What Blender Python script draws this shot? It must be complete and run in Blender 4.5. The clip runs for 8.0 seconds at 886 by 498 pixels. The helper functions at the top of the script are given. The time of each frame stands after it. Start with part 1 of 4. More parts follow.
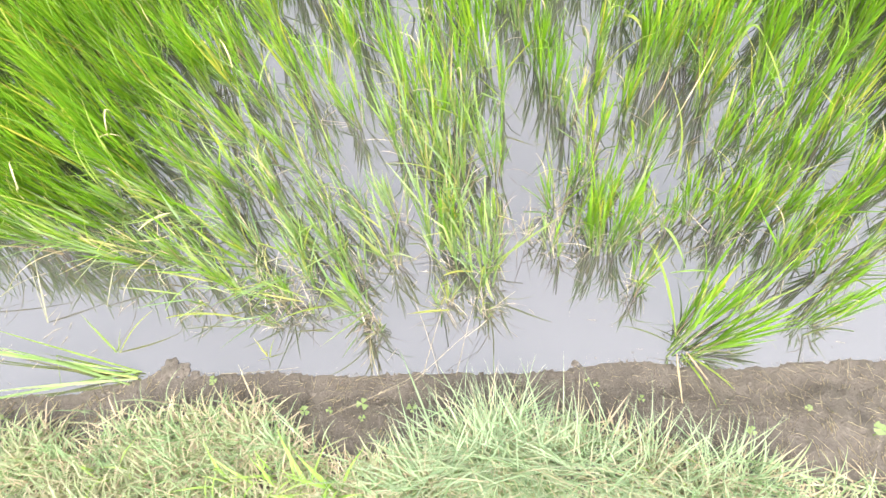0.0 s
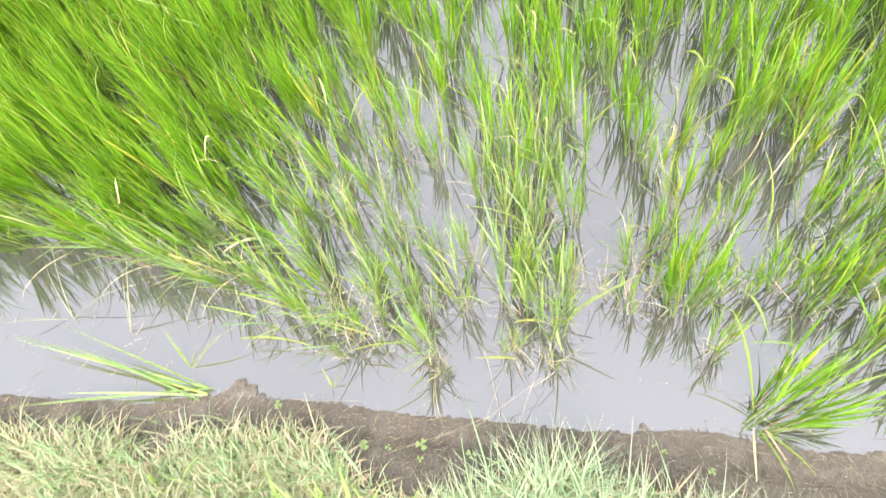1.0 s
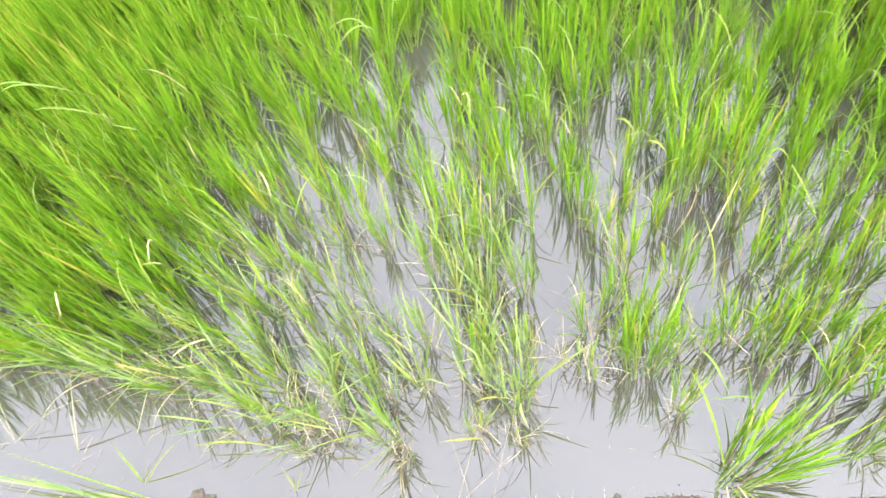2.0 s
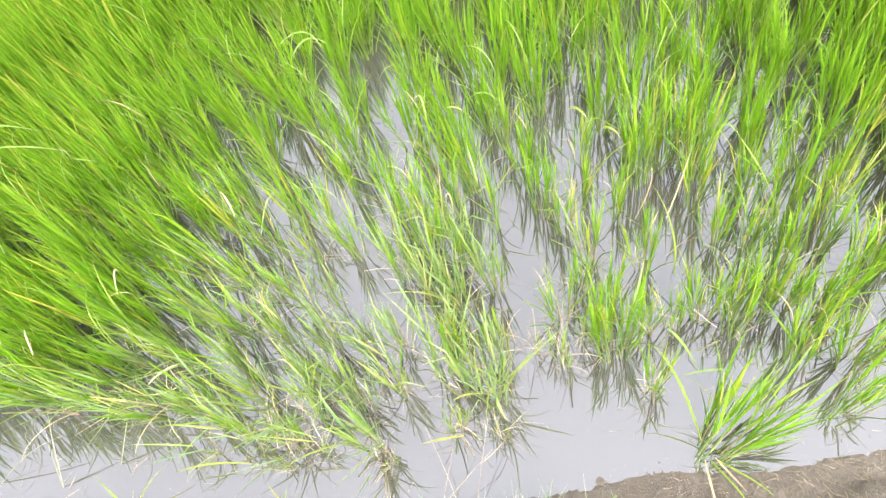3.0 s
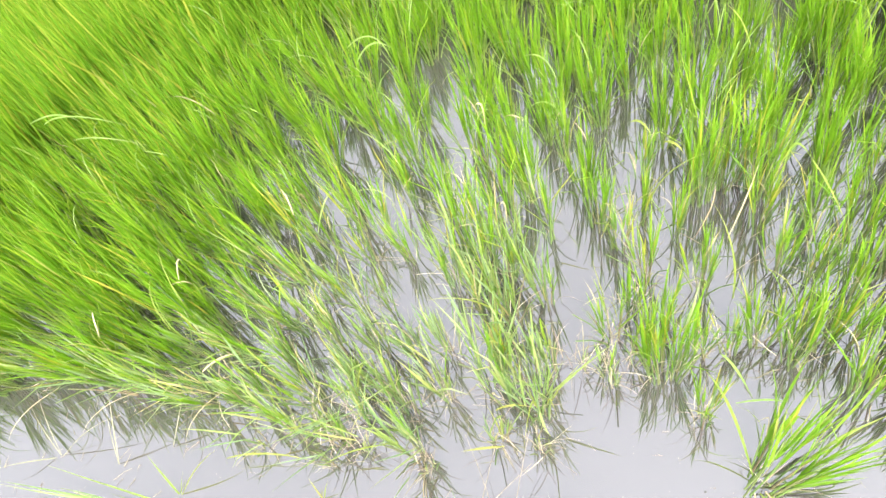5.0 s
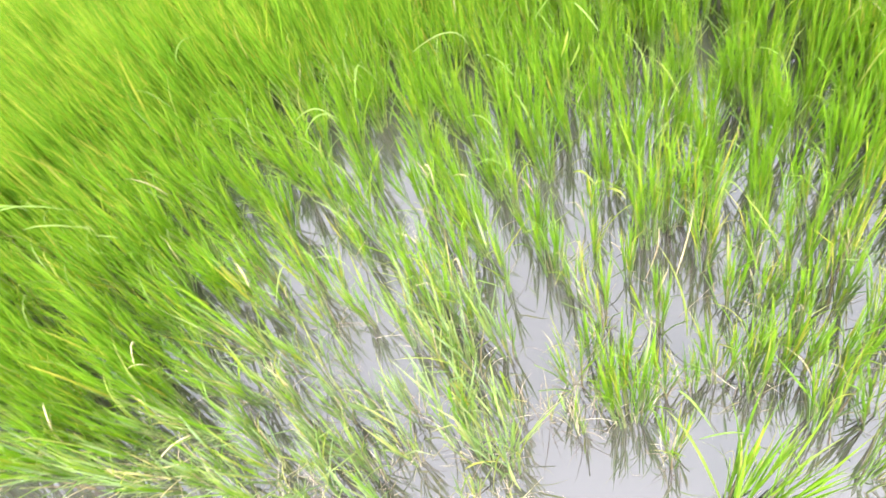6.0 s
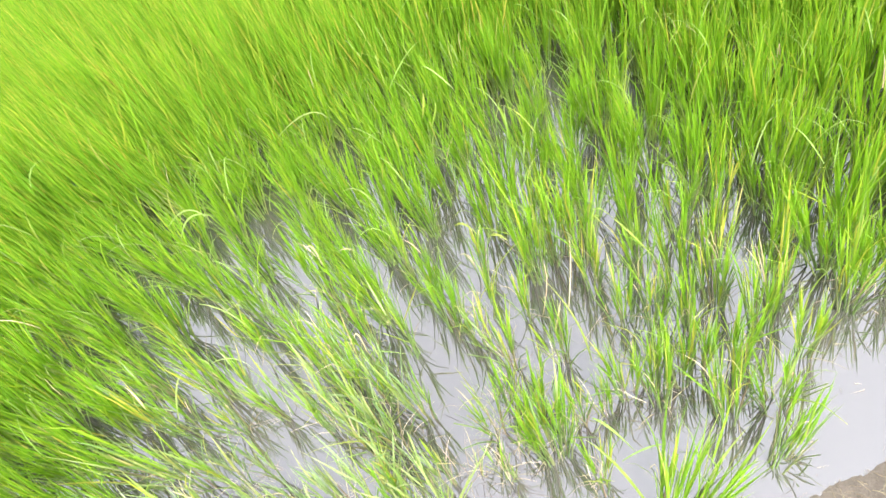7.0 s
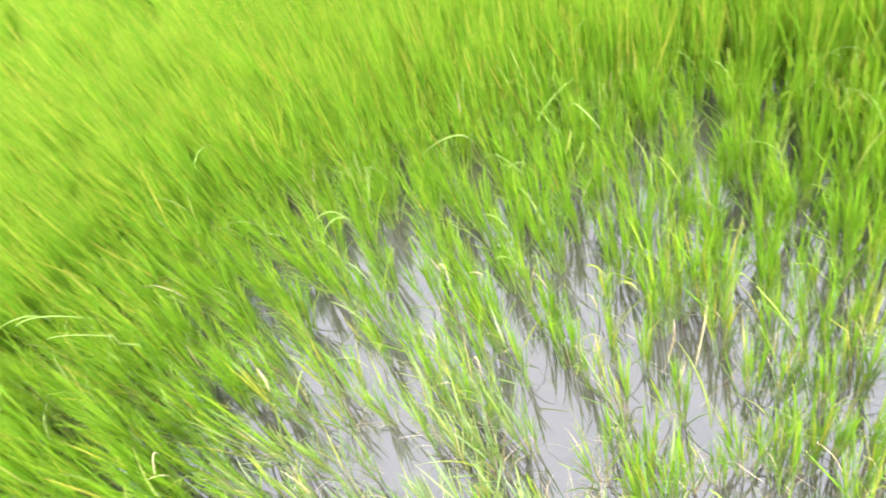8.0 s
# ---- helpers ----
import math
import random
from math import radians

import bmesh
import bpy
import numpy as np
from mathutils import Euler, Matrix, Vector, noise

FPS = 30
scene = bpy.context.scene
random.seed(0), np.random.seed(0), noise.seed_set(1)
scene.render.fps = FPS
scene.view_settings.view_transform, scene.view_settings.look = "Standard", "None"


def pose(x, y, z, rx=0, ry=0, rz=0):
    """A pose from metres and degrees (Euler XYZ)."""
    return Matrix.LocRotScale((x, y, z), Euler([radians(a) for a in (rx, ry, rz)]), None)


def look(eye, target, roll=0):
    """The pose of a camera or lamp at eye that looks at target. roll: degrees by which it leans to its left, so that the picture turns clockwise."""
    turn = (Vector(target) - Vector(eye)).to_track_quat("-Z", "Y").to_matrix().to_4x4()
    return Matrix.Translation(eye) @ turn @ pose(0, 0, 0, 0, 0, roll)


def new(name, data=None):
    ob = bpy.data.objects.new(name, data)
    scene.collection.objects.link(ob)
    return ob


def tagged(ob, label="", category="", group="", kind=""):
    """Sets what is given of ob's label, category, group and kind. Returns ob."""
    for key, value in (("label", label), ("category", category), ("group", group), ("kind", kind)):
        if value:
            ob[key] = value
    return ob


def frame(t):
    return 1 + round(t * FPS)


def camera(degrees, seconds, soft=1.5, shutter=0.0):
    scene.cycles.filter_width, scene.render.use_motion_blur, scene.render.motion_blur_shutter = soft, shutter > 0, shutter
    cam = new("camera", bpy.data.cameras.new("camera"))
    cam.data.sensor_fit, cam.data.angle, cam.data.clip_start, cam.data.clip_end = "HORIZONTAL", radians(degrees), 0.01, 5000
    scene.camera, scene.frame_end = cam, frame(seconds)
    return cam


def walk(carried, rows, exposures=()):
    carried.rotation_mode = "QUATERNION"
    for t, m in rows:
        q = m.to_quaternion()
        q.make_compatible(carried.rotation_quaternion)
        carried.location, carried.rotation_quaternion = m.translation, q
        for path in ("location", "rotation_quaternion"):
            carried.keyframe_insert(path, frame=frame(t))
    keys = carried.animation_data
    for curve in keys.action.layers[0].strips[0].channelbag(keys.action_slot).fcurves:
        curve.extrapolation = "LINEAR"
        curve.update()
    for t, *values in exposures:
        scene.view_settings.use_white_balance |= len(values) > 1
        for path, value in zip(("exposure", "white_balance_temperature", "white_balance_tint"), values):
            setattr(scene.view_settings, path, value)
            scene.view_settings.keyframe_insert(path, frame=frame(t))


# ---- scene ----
cam = camera(68.52, 8.0, soft=1.5, shutter=0.3)
PATH = [
    (0, look((-0.0716, -0.7629, 1.5304), (-0.2382, 0.0264, -0.0787), -14.12)),
    (0.5, look((-0.0839, -0.7630, 1.5429), (-0.3211, 0.0058, -0.0673), -17.03)),
    (1, look((-0.0984, -0.7622, 1.5414), (-0.4338, 0.1206, 0.0090), -16.96)),
    (1.5, look((-0.0910, -0.7547, 1.5413), (-0.4228, 0.2454, 0.0820), -14.96)),
    (2, look((-0.0640, -0.7329, 1.5445), (-0.2994, 0.3171, 0.1016), -15.40)),
    (2.2, look((-0.0582, -0.7322, 1.5436), (-0.2627, 0.3277, 0.1032), -15.11)),
    (3.3, look((0.0038, -0.7457, 1.5424), (-0.2120, 0.3063, 0.0979), -20.49)),
    (3.5, look((0.0032, -0.7431, 1.5472), (-0.2293, 0.3113, 0.1070), -20.54)),
    (4, look((0.0145, -0.7373, 1.5408), (-0.2878, 0.2916, 0.0951), -21.61)),
    (4.5, look((0.0122, -0.7445, 1.5404), (-0.3313, 0.2858, 0.1049), -21.99)),
    (4.7, look((0.0116, -0.7386, 1.5423), (-0.3535, 0.3074, 0.1236), -22.69)),
    (5.8, look((0.0458, -0.7500, 1.5346), (-0.2592, 0.4101, 0.1925), -22.07)),
    (6, look((0.0523, -0.7571, 1.5375), (-0.1980, 0.4448, 0.2212), -21.45)),
    (6.5, look((0.0816, -0.7632, 1.5321), (-0.0341, 0.4804, 0.2360), -22.70)),
    (7, look((0.1069, -0.7547, 1.5364), (0.1393, 0.5155, 0.2614), -23.36)),
    (7.5, look((0.0947, -0.7634, 1.5442), (0.0871, 0.5679, 0.3327), -22.87)),
    (8, look((0.0403, -0.7445, 1.6076), (-0.1704, 0.6112, 0.4424), -21.48)),
]

EXPOSURES = [(0.0, 2.96, 6450, 10), (2.0, 2.99, 6450, 10), (3.4, 3.02, 6500, 10), (8.0, 3.09, 6500, 10)]
walk(cam, PATH, EXPOSURES)

# ---- light: bright thin overcast, sun high behind the cloud ----
SUN_ELEVATION, SUN_TURN = radians(52), radians(168)
world = bpy.data.worlds.new("overcast_sky")
scene.world = world
world.use_nodes = True
wn, wl = world.node_tree.nodes, world.node_tree.links
sky = wn.new("ShaderNodeTexSky")
sky.sky_type, sky.sun_disc = "NISHITA", False
sky.sun_elevation, sky.sun_rotation = SUN_ELEVATION, SUN_TURN
sky.air_density, sky.dust_density, sky.ozone_density = 1.0, 3.0, 1.0
grey = wn.new("ShaderNodeHueSaturation")
grey.inputs["Saturation"].default_value = 0.2
wl.new(sky.outputs["Color"], grey.inputs["Color"])
wl.new(grey.outputs["Color"], wn["Background"].inputs["Color"])
wn["Background"].inputs["Strength"].default_value = 0.13

sun = new("sun", bpy.data.lights.new("sun", "SUN"))
sun.data.energy, sun.data.angle, sun.data.color = 1.2, radians(24), (1.0, 0.97, 0.92)
sun.matrix_world = look((0, 0, 0), (-math.sin(SUN_TURN) * math.cos(SUN_ELEVATION),
                                    -math.cos(SUN_TURN) * math.cos(SUN_ELEVATION), -math.sin(SUN_ELEVATION)))
sun.location = (0.5, -9, 11)


# ---- materials ----
def material(name):
    m = bpy.data.materials.new(name)
    m.use_nodes = True
    return m, m.node_tree.nodes, m.node_tree.links, m.node_tree.nodes["Principled BSDF"]


def ramp(nodes, stops):
    r = nodes.new("ShaderNodeValToRGB")
    while len(r.color_ramp.elements) < len(stops):
        r.color_ramp.elements.new(0.5)
    for e, (at, c) in zip(r.color_ramp.elements, stops):
        e.position, e.color = at, (*c, 1)
    return r


def mixed(nodes, links, a, b, fac, mode="MIX"):
    n = nodes.new("ShaderNodeMix")
    n.data_type, n.blend_type = "RGBA", mode
    for socket, v in ((n.inputs[0], fac), (n.inputs[6], a), (n.inputs[7], b)):
        if isinstance(v, (int, float)):
            socket.default_value = v
        elif isinstance(v, tuple):
            socket.default_value = (*v, 1)
        else:
            links.new(v, socket)
    return n.outputs[2]


def grain(nodes, links, scale, detail=4.0, rough=0.6, coords="Object", stretch=None):
    tc = nodes.new("ShaderNodeTexCoord")
    n = nodes.new("ShaderNodeTexNoise")
    n.inputs["Scale"].default_value, n.inputs["Detail"].default_value, n.inputs["Roughness"].default_value = scale, detail, rough
    out = tc.outputs[coords]
    if stretch:
        mp = nodes.new("ShaderNodeMapping")
        mp.inputs["Scale"].default_value = stretch
        links.new(out, mp.inputs["Vector"])
        out = mp.outputs["Vector"]
    links.new(out, n.inputs["Vector"])
    return n.outputs["Fac"]


def bumped(nodes, links, bsdf, height, strength, distance):
    b = nodes.new("ShaderNodeBump")
    b.inputs["Strength"].default_value, b.inputs["Distance"].default_value = strength, distance
    links.new(height, b.inputs["Height"])
    links.new(b.outputs["Normal"], bsdf.inputs["Normal"])


def leaf_material(name, stops, tip, per_piece, translucent=0.58, rough=0.68, tip_from=0.72, patch=None):
    """Blade colour picked at random from stops, towards tip at the blade's end; veins along the blade."""
    m, nodes, links, bsdf = material(name)
    if per_piece:
        rnd = nodes.new("ShaderNodeObjectInfo").outputs["Random"]
    else:
        rnd = nodes.new("ShaderNodeNewGeometry").outputs["Random Per Island"]
    base = ramp(nodes, stops)
    links.new(rnd, base.inputs["Fac"])
    uv = nodes.new("ShaderNodeUVMap")
    sep = nodes.new("ShaderNodeSeparateXYZ")
    links.new(uv.outputs["UV"], sep.inputs["Vector"])
    along = nodes.new("ShaderNodeMapRange")
    along.inputs["From Min"].default_value, along.inputs["From Max"].default_value = tip_from, 1.05
    links.new(sep.outputs["Y"], along.inputs["Value"])
    spread = nodes.new("ShaderNodeMath")
    spread.operation = "MULTIPLY"
    links.new(along.outputs["Result"], spread.inputs[0])
    links.new(rnd, spread.inputs[1])
    col = mixed(nodes, links, base.outputs["Color"], tip, spread.outputs[0])
    blotch = ramp(nodes, [(0.3, (0.84, 0.84, 0.84)), (0.75, (1.12, 1.12, 1.12))])
    links.new(grain(nodes, links, 26.0), blotch.inputs["Fac"])
    col = mixed(nodes, links, col, blotch.outputs["Color"], 1.0, "MULTIPLY")
    if patch:
        where = ramp(nodes, [(0.42, (0, 0, 0)), (0.62, (1, 1, 1))])
        links.new(grain(nodes, links, 9.0, 4), where.inputs["Fac"])
        col = mixed(nodes, links, col, mixed(nodes, links, col, patch, 0.45), where.outputs["Color"])
    wave = nodes.new("ShaderNodeTexWave")
    wave.inputs["Scale"].default_value = 1.6
    links.new(uv.outputs["UV"], wave.inputs["Vector"])
    bumped(nodes, links, bsdf, wave.outputs["Fac"], 0.25, 0.001)
    links.new(col, bsdf.inputs["Base Color"])
    bsdf.inputs["Roughness"].default_value = rough
    bsdf.inputs["IOR"].default_value = 1.4
    tr = nodes.new("ShaderNodeBsdfTranslucent")
    glow = mixed(nodes, links, col, (1.1, 1.1, 0.6), 1.0, "MULTIPLY")
    links.new(glow, tr.inputs["Color"])
    mix = nodes.new("ShaderNodeMixShader")
    mix.inputs[0].default_value = translucent
    links.new(bsdf.outputs[0], mix.inputs[1])
    links.new(tr.outputs[0], mix.inputs[2])
    links.new(mix.outputs[0], nodes["Material Output"].inputs["Surface"])
    return m


RICE = [(0.0, (0.106, 0.228, 0.009)), (0.35, (0.131, 0.266, 0.01)), (0.7, (0.166, 0.303, 0.012)), (0.9, (0.217, 0.326, 0.018)), (0.97, (0.36, 0.345, 0.05))]
STALK = [(0.0, (0.085, 0.15, 0.03)), (0.5, (0.12, 0.19, 0.04)), (0.82, (0.15, 0.17, 0.06)), (1.0, (0.19, 0.14, 0.08))]
GRASS = [(0.0, (0.16, 0.24, 0.1)), (0.35, (0.21, 0.3, 0.15)), (0.65, (0.255, 0.335, 0.19)), (0.78, (0.32, 0.34, 0.215)), (0.86, (0.4, 0.34, 0.235)), (1.0, (0.44, 0.34, 0.25))]
TUFT = [(0.0, (0.165, 0.235, 0.12)), (0.6, (0.245, 0.32, 0.185)), (0.9, (0.31, 0.365, 0.22)), (1.0, (0.37, 0.36, 0.25))]
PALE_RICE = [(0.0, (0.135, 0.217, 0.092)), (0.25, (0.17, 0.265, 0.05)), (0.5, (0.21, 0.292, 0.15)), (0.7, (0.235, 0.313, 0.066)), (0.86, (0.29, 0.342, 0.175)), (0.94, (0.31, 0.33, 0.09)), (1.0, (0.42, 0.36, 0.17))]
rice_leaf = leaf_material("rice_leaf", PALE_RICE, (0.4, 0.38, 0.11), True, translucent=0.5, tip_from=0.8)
rice_leaf_deep = leaf_material("rice_leaf_deep", RICE, (0.46, 0.4, 0.08), True, translucent=0.5, tip_from=0.76)
rice_leaf_far = leaf_material("rice_leaf_field", RICE, (0.42, 0.39, 0.08), False, translucent=0.62, tip_from=0.78)
rice_stalk = leaf_material("rice_stalk", STALK, (0.16, 0.22, 0.06), True, translucent=0.15)
rice_stalk_far = leaf_material("rice_stalk_field", [(0.0, (0.12, 0.22, 0.035)), (0.6, (0.17, 0.27, 0.045)), (1.0, (0.24, 0.27, 0.08))], (0.2, 0.3, 0.05), False, translucent=0.35)
dry_leaf = leaf_material("dry_leaf", [(0.0, (0.34, 0.29, 0.13)), (0.5, (0.4, 0.34, 0.2)), (1.0, (0.3, 0.21, 0.13))], (0.38, 0.33, 0.22), True, translucent=0.25, rough=0.6)
withered = leaf_material("withered_leaf", [(0.0, (0.15, 0.115, 0.065)), (0.5, (0.25, 0.21, 0.12)), (1.0, (0.36, 0.32, 0.19))], (0.34, 0.28, 0.17), True, translucent=0.2, rough=0.7)
dead_thread = leaf_material("dead_thread", [(0.0, (0.1, 0.075, 0.055)), (0.35, (0.2, 0.155, 0.12)), (0.65, (0.33, 0.255, 0.205)), (0.85, (0.44, 0.38, 0.28)), (1.0, (0.5, 0.43, 0.31))], (0.3, 0.25, 0.19), False, translucent=0.2, rough=0.7)
yellow_leaf = leaf_material("yellow_leaf", [(0.0, (0.19, 0.28, 0.045)), (1.0, (0.33, 0.33, 0.075))], (0.45, 0.4, 0.2), True)
pale_leaf = leaf_material("pale_leaf", [(0.0, (0.19, 0.3, 0.06)), (1.0, (0.29, 0.36, 0.13))], (0.38, 0.38, 0.19), True)
bank_blade = leaf_material("bank_blade", GRASS, (0.34, 0.34, 0.21), False, translucent=0.45, rough=0.6, patch=(0.38, 0.31, 0.21))
tuft_blade = leaf_material("tuft_blade", TUFT, (0.36, 0.38, 0.25), True, translucent=0.4, rough=0.55)
FINE_GRASS = [(0.0, (0.16, 0.23, 0.12)), (0.45, (0.235, 0.31, 0.185)), (0.72, (0.285, 0.345, 0.215)), (0.84, (0.3, 0.29, 0.19)), (1.0, (0.4, 0.32, 0.22))]
fine_blade = leaf_material("fine_blade", FINE_GRASS, (0.33, 0.36, 0.26), False, translucent=0.4, rough=0.55)
DEAD_GRASS = [(0.0, (0.24, 0.19, 0.12)), (0.4, (0.37, 0.29, 0.2)), (0.75, (0.48, 0.38, 0.28)), (1.0, (0.3, 0.32, 0.18))]
thatch_blade = leaf_material("thatch_blade", DEAD_GRASS, (0.46, 0.37, 0.26), False, translucent=0.2, rough=0.7)
thatch_blade_single = leaf_material("dead_grass_blade", DEAD_GRASS, (0.46, 0.37, 0.26), True, translucent=0.2, rough=0.7)
lime_blade = leaf_material("lime_blade", [(0.0, (0.2, 0.33, 0.06)), (1.0, (0.31, 0.42, 0.12))], (0.4, 0.44, 0.16), True, translucent=0.5)
clover_leaf = leaf_material("clover_leaf", [(0.0, (0.19, 0.27, 0.1)), (1.0, (0.26, 0.32, 0.15))], (0.25, 0.3, 0.16), True)

mud, nodes, links, bsdf = material("wet_mud")
big, fine, specks = grain(nodes, links, 4.0, 5), grain(nodes, links, 45.0, 7, 0.75), grain(nodes, links, 210.0, 3, 0.8)
tone = ramp(nodes, [(0.34, (0.036, 0.0275, 0.02)), (0.5, (0.075, 0.06, 0.0465)), (0.66, (0.13, 0.108, 0.087))])
links.new(mixed(nodes, links, mixed(nodes, links, big, fine, 0.55), specks, 0.35), tone.inputs["Fac"])
links.new(tone.outputs["Color"], bsdf.inputs["Base Color"])
sheen = ramp(nodes, [(0.35, (0.38, 0.38, 0.38)), (0.6, (0.72, 0.72, 0.72))])
links.new(big, sheen.inputs["Fac"])
links.new(sheen.outputs["Color"], bsdf.inputs["Roughness"])
bumped(nodes, links, bsdf, mixed(nodes, links, fine, specks, 0.4), 1.0, 0.009)

water, nodes, links, bsdf = material("muddy_water")
cloud = ramp(nodes, [(0.3, (0.029, 0.0252, 0.0245)), (0.7, (0.038, 0.0335, 0.0335))])
links.new(grain(nodes, links, 1.8, 5), cloud.inputs["Fac"])
links.new(cloud.outputs["Color"], bsdf.inputs["Base Color"])
bsdf.inputs["Roughness"].default_value = 0.012
bsdf.inputs["IOR"].default_value = 2.68
bumped(nodes, links, bsdf, grain(nodes, links, 14.0, 2), 0.03, 0.004)

far_crop, nodes, links, bsdf = material("distant_crop")
tone = ramp(nodes, [(0.3, (0.08, 0.19, 0.02)), (0.7, (0.2, 0.34, 0.03))])
links.new(grain(nodes, links, 3.0, 8, 0.75), tone.inputs["Fac"])
links.new(tone.outputs["Color"], bsdf.inputs["Base Color"])
bsdf.inputs["Roughness"].default_value = 0.8
bumped(nodes, links, bsdf, grain(nodes, links, 12.0, 6, 0.8), 1.0, 0.2)


# ---- helpers for meshes ----
def mesh_of(name, verts, faces, mat, uvs=None, smooth=True):
    me = bpy.data.meshes.new(name)
    me.from_pydata([tuple(v) for v in np.asarray(verts, float)] if not isinstance(verts, list) else verts, [], faces)
    me.materials.append(mat)
    if uvs is not None:
        layer = me.uv_layers.new(name="UVMap")
        loops = np.zeros(len(me.loops), dtype=np.int32)
        me.loops.foreach_get("vertex_index", loops)
        layer.data.foreach_set("uv", np.asarray(uvs, dtype=np.float32)[loops].ravel())
    if smooth:
        me.polygons.foreach_set("use_smooth", [True] * len(me.polygons))
    me.update()
    return me


def piece(name, me, parent, m, label=""):
    ob = new(name, me)
    ob.parent = parent
    ob.matrix_basis = m
    return tagged(ob, label)


def blade(length, width, droop, start=0.0, segs=6, fold=0.22, kink=0.0, kink_at=0.6, side=0.0):
    """A tapering leaf blade from the origin up along z, bending over towards x. Returns vertices, faces, uvs."""
    v, uv, f = [], [], []
    x = z = y = 0.0
    step = length / segs
    for i in range(segs + 1):
        s = i / segs
        a = start + droop * s * s + (kink if s > kink_at else 0.0)
        w = width * 0.5 * (0.55 + 0.45 * min(1, s / 0.3)) * max(0.02, (1 - max(0, (s - 0.3) / 0.7) ** 1.25))
        nx, nz = math.cos(a), -math.sin(a)
        v += [(x + nx * fold * w, y - w, z + nz * fold * w), (x, y, z), (x + nx * fold * w, y + w, z + nz * fold * w)]
        uv += [(0, s), (0.5, s), (1, s)]
        x, y, z = x + math.sin(a) * step, y + side * s * step, z + math.cos(a) * step
    for i in range(segs):
        k = 3 * i
        f += [(k, k + 1, k + 4, k + 3), (k + 1, k + 2, k + 5, k + 4)]
    return np.array(v), f, np.array(uv)


def flat_blade(length, width, droop, start=0.0, segs=3):
    v, uv, f = [], [], []
    x = z = 0.0
    for i in range(segs + 1):
        s = i / segs
        a = start + droop * s * s
        w = width * 0.5 * (1 - 0.95 * s ** 1.8)
        v += [(x, -w, z), (x, w, z)]
        uv += [(0, s), (1, s)]
        x, z = x + math.sin(a) * length / segs, z + math.cos(a) * length / segs
    for i in range(segs):
        f.append((2 * i, 2 * i + 1, 2 * i + 3, 2 * i + 2))
    return np.array(v), f, np.array(uv)


def stalk(length, r0, r1, bend, sides=5, segs=3):
    v, uv, f = [], [], []
    for i in range(segs + 1):
        s = i / segs
        r = r0 + (r1 - r0) * s
        for j in range(sides):
            a = 2 * math.pi * j / sides
            v.append((bend * s * s * length + r * math.cos(a), r * math.sin(a), s * length))
            uv.append((j / sides, s))
    for i in range(segs):
        for j in range(sides):
            a, b = i * sides + j, i * sides + (j + 1) % sides
            f.append((a, b, b + sides, a + sides))
    return np.array(v), f, np.array(uv)


def join(parts):
    """Joins (vertices, faces, uvs, matrix) into one set."""
    vs, fs, us, n = [], [], [], 0
    for v, f, u, m in parts:
        m = np.array(m)
        vs.append(v @ m[:3, :3].T + m[:3, 3])
        us.append(u)
        fs += [tuple(i + n for i in q) for q in f]
        n += len(v)
    return np.concatenate(vs), fs, np.concatenate(us)


rng = random.Random(7)

# ---- ground, water, distance ----
def spaced(lo, hi, step, far, growth=1.35):
    mid = list(np.arange(lo, hi, step))
    up, down, s = [hi], [], step
    while up[-1] < far:
        s *= growth
        up.append(up[-1] + s)
    s, at = step, lo
    while at > -far:
        s *= growth
        at -= s
        down.append(at)
    return np.array(down[::-1] + mid + up)


SHORE_X, SHORE_Y = (-3, -1.38, -1.18, -1.0, -0.78, -0.49, -0.08, 0.06, 0.14, 0.25, 0.44, 0.57, 0.8, 3), (-0.36, -0.36, -0.36, -0.325, -0.322, -0.338, -0.35, -0.35, -0.333, -0.338, -0.365, -0.355, -0.355, -0.36)


def shore(x):
    """Where the bank meets the water."""
    return float(np.interp(x, SHORE_X, SHORE_Y)) + 0.004 * noise.noise((x * 9, 0.3, 0)) + 0.007 * noise.noise((x * 30, 0.7, 0)) + 0.006 * noise.noise((x * 80, 0.1, 0))


def ground_height(x, y):
    d = y - shore(x)
    if d > 0:
        h = -0.07 * (1 - math.exp(-d / 0.1))
    else:
        h = 0.03 * (1 - math.exp(d / 0.14)) + 0.06 * (1 - math.exp(-max(0, -d - 0.06) / 0.15))
    if abs(x) < 4 and -2 < y < 0.5:
        near = min(1, abs(d) * 9 + 0.2)
        h += (0.007 * noise.noise((x * 14, y * 14, 0)) + 0.004 * noise.noise((x * 38, y * 38, 3)) + 0.002 * noise.noise((x * 90, y * 90, 6))) * near + 0.014 * noise.noise((x * 3, y * 3, 9)) * min(1, abs(d) * 6)
    return h


xs, ys = spaced(-1.7, 1.2, 0.0085, 260), spaced(-0.78, -0.24, 0.0085, 260)
gv = [(x, y, ground_height(x, y)) for y in ys for x in xs]
nx = len(xs)
gf = [(j * nx + i, j * nx + i + 1, (j + 1) * nx + i + 1, (j + 1) * nx + i) for j in range(len(ys) - 1) for i in range(nx - 1)]
tagged(new("ground", mesh_of("ground", gv, gf, mud)), "wet brown mud bank sloping into the paddy", "ground", kind="structure")
tagged(new("water", mesh_of("water", [(-260, -0.47, 0), (260, -0.47, 0), (260, 260, 0), (-260, 260, 0)], [(0, 1, 2, 3)], water, smooth=False)),
       "still muddy grey paddy water mirroring the leaves", "water", kind="structure")

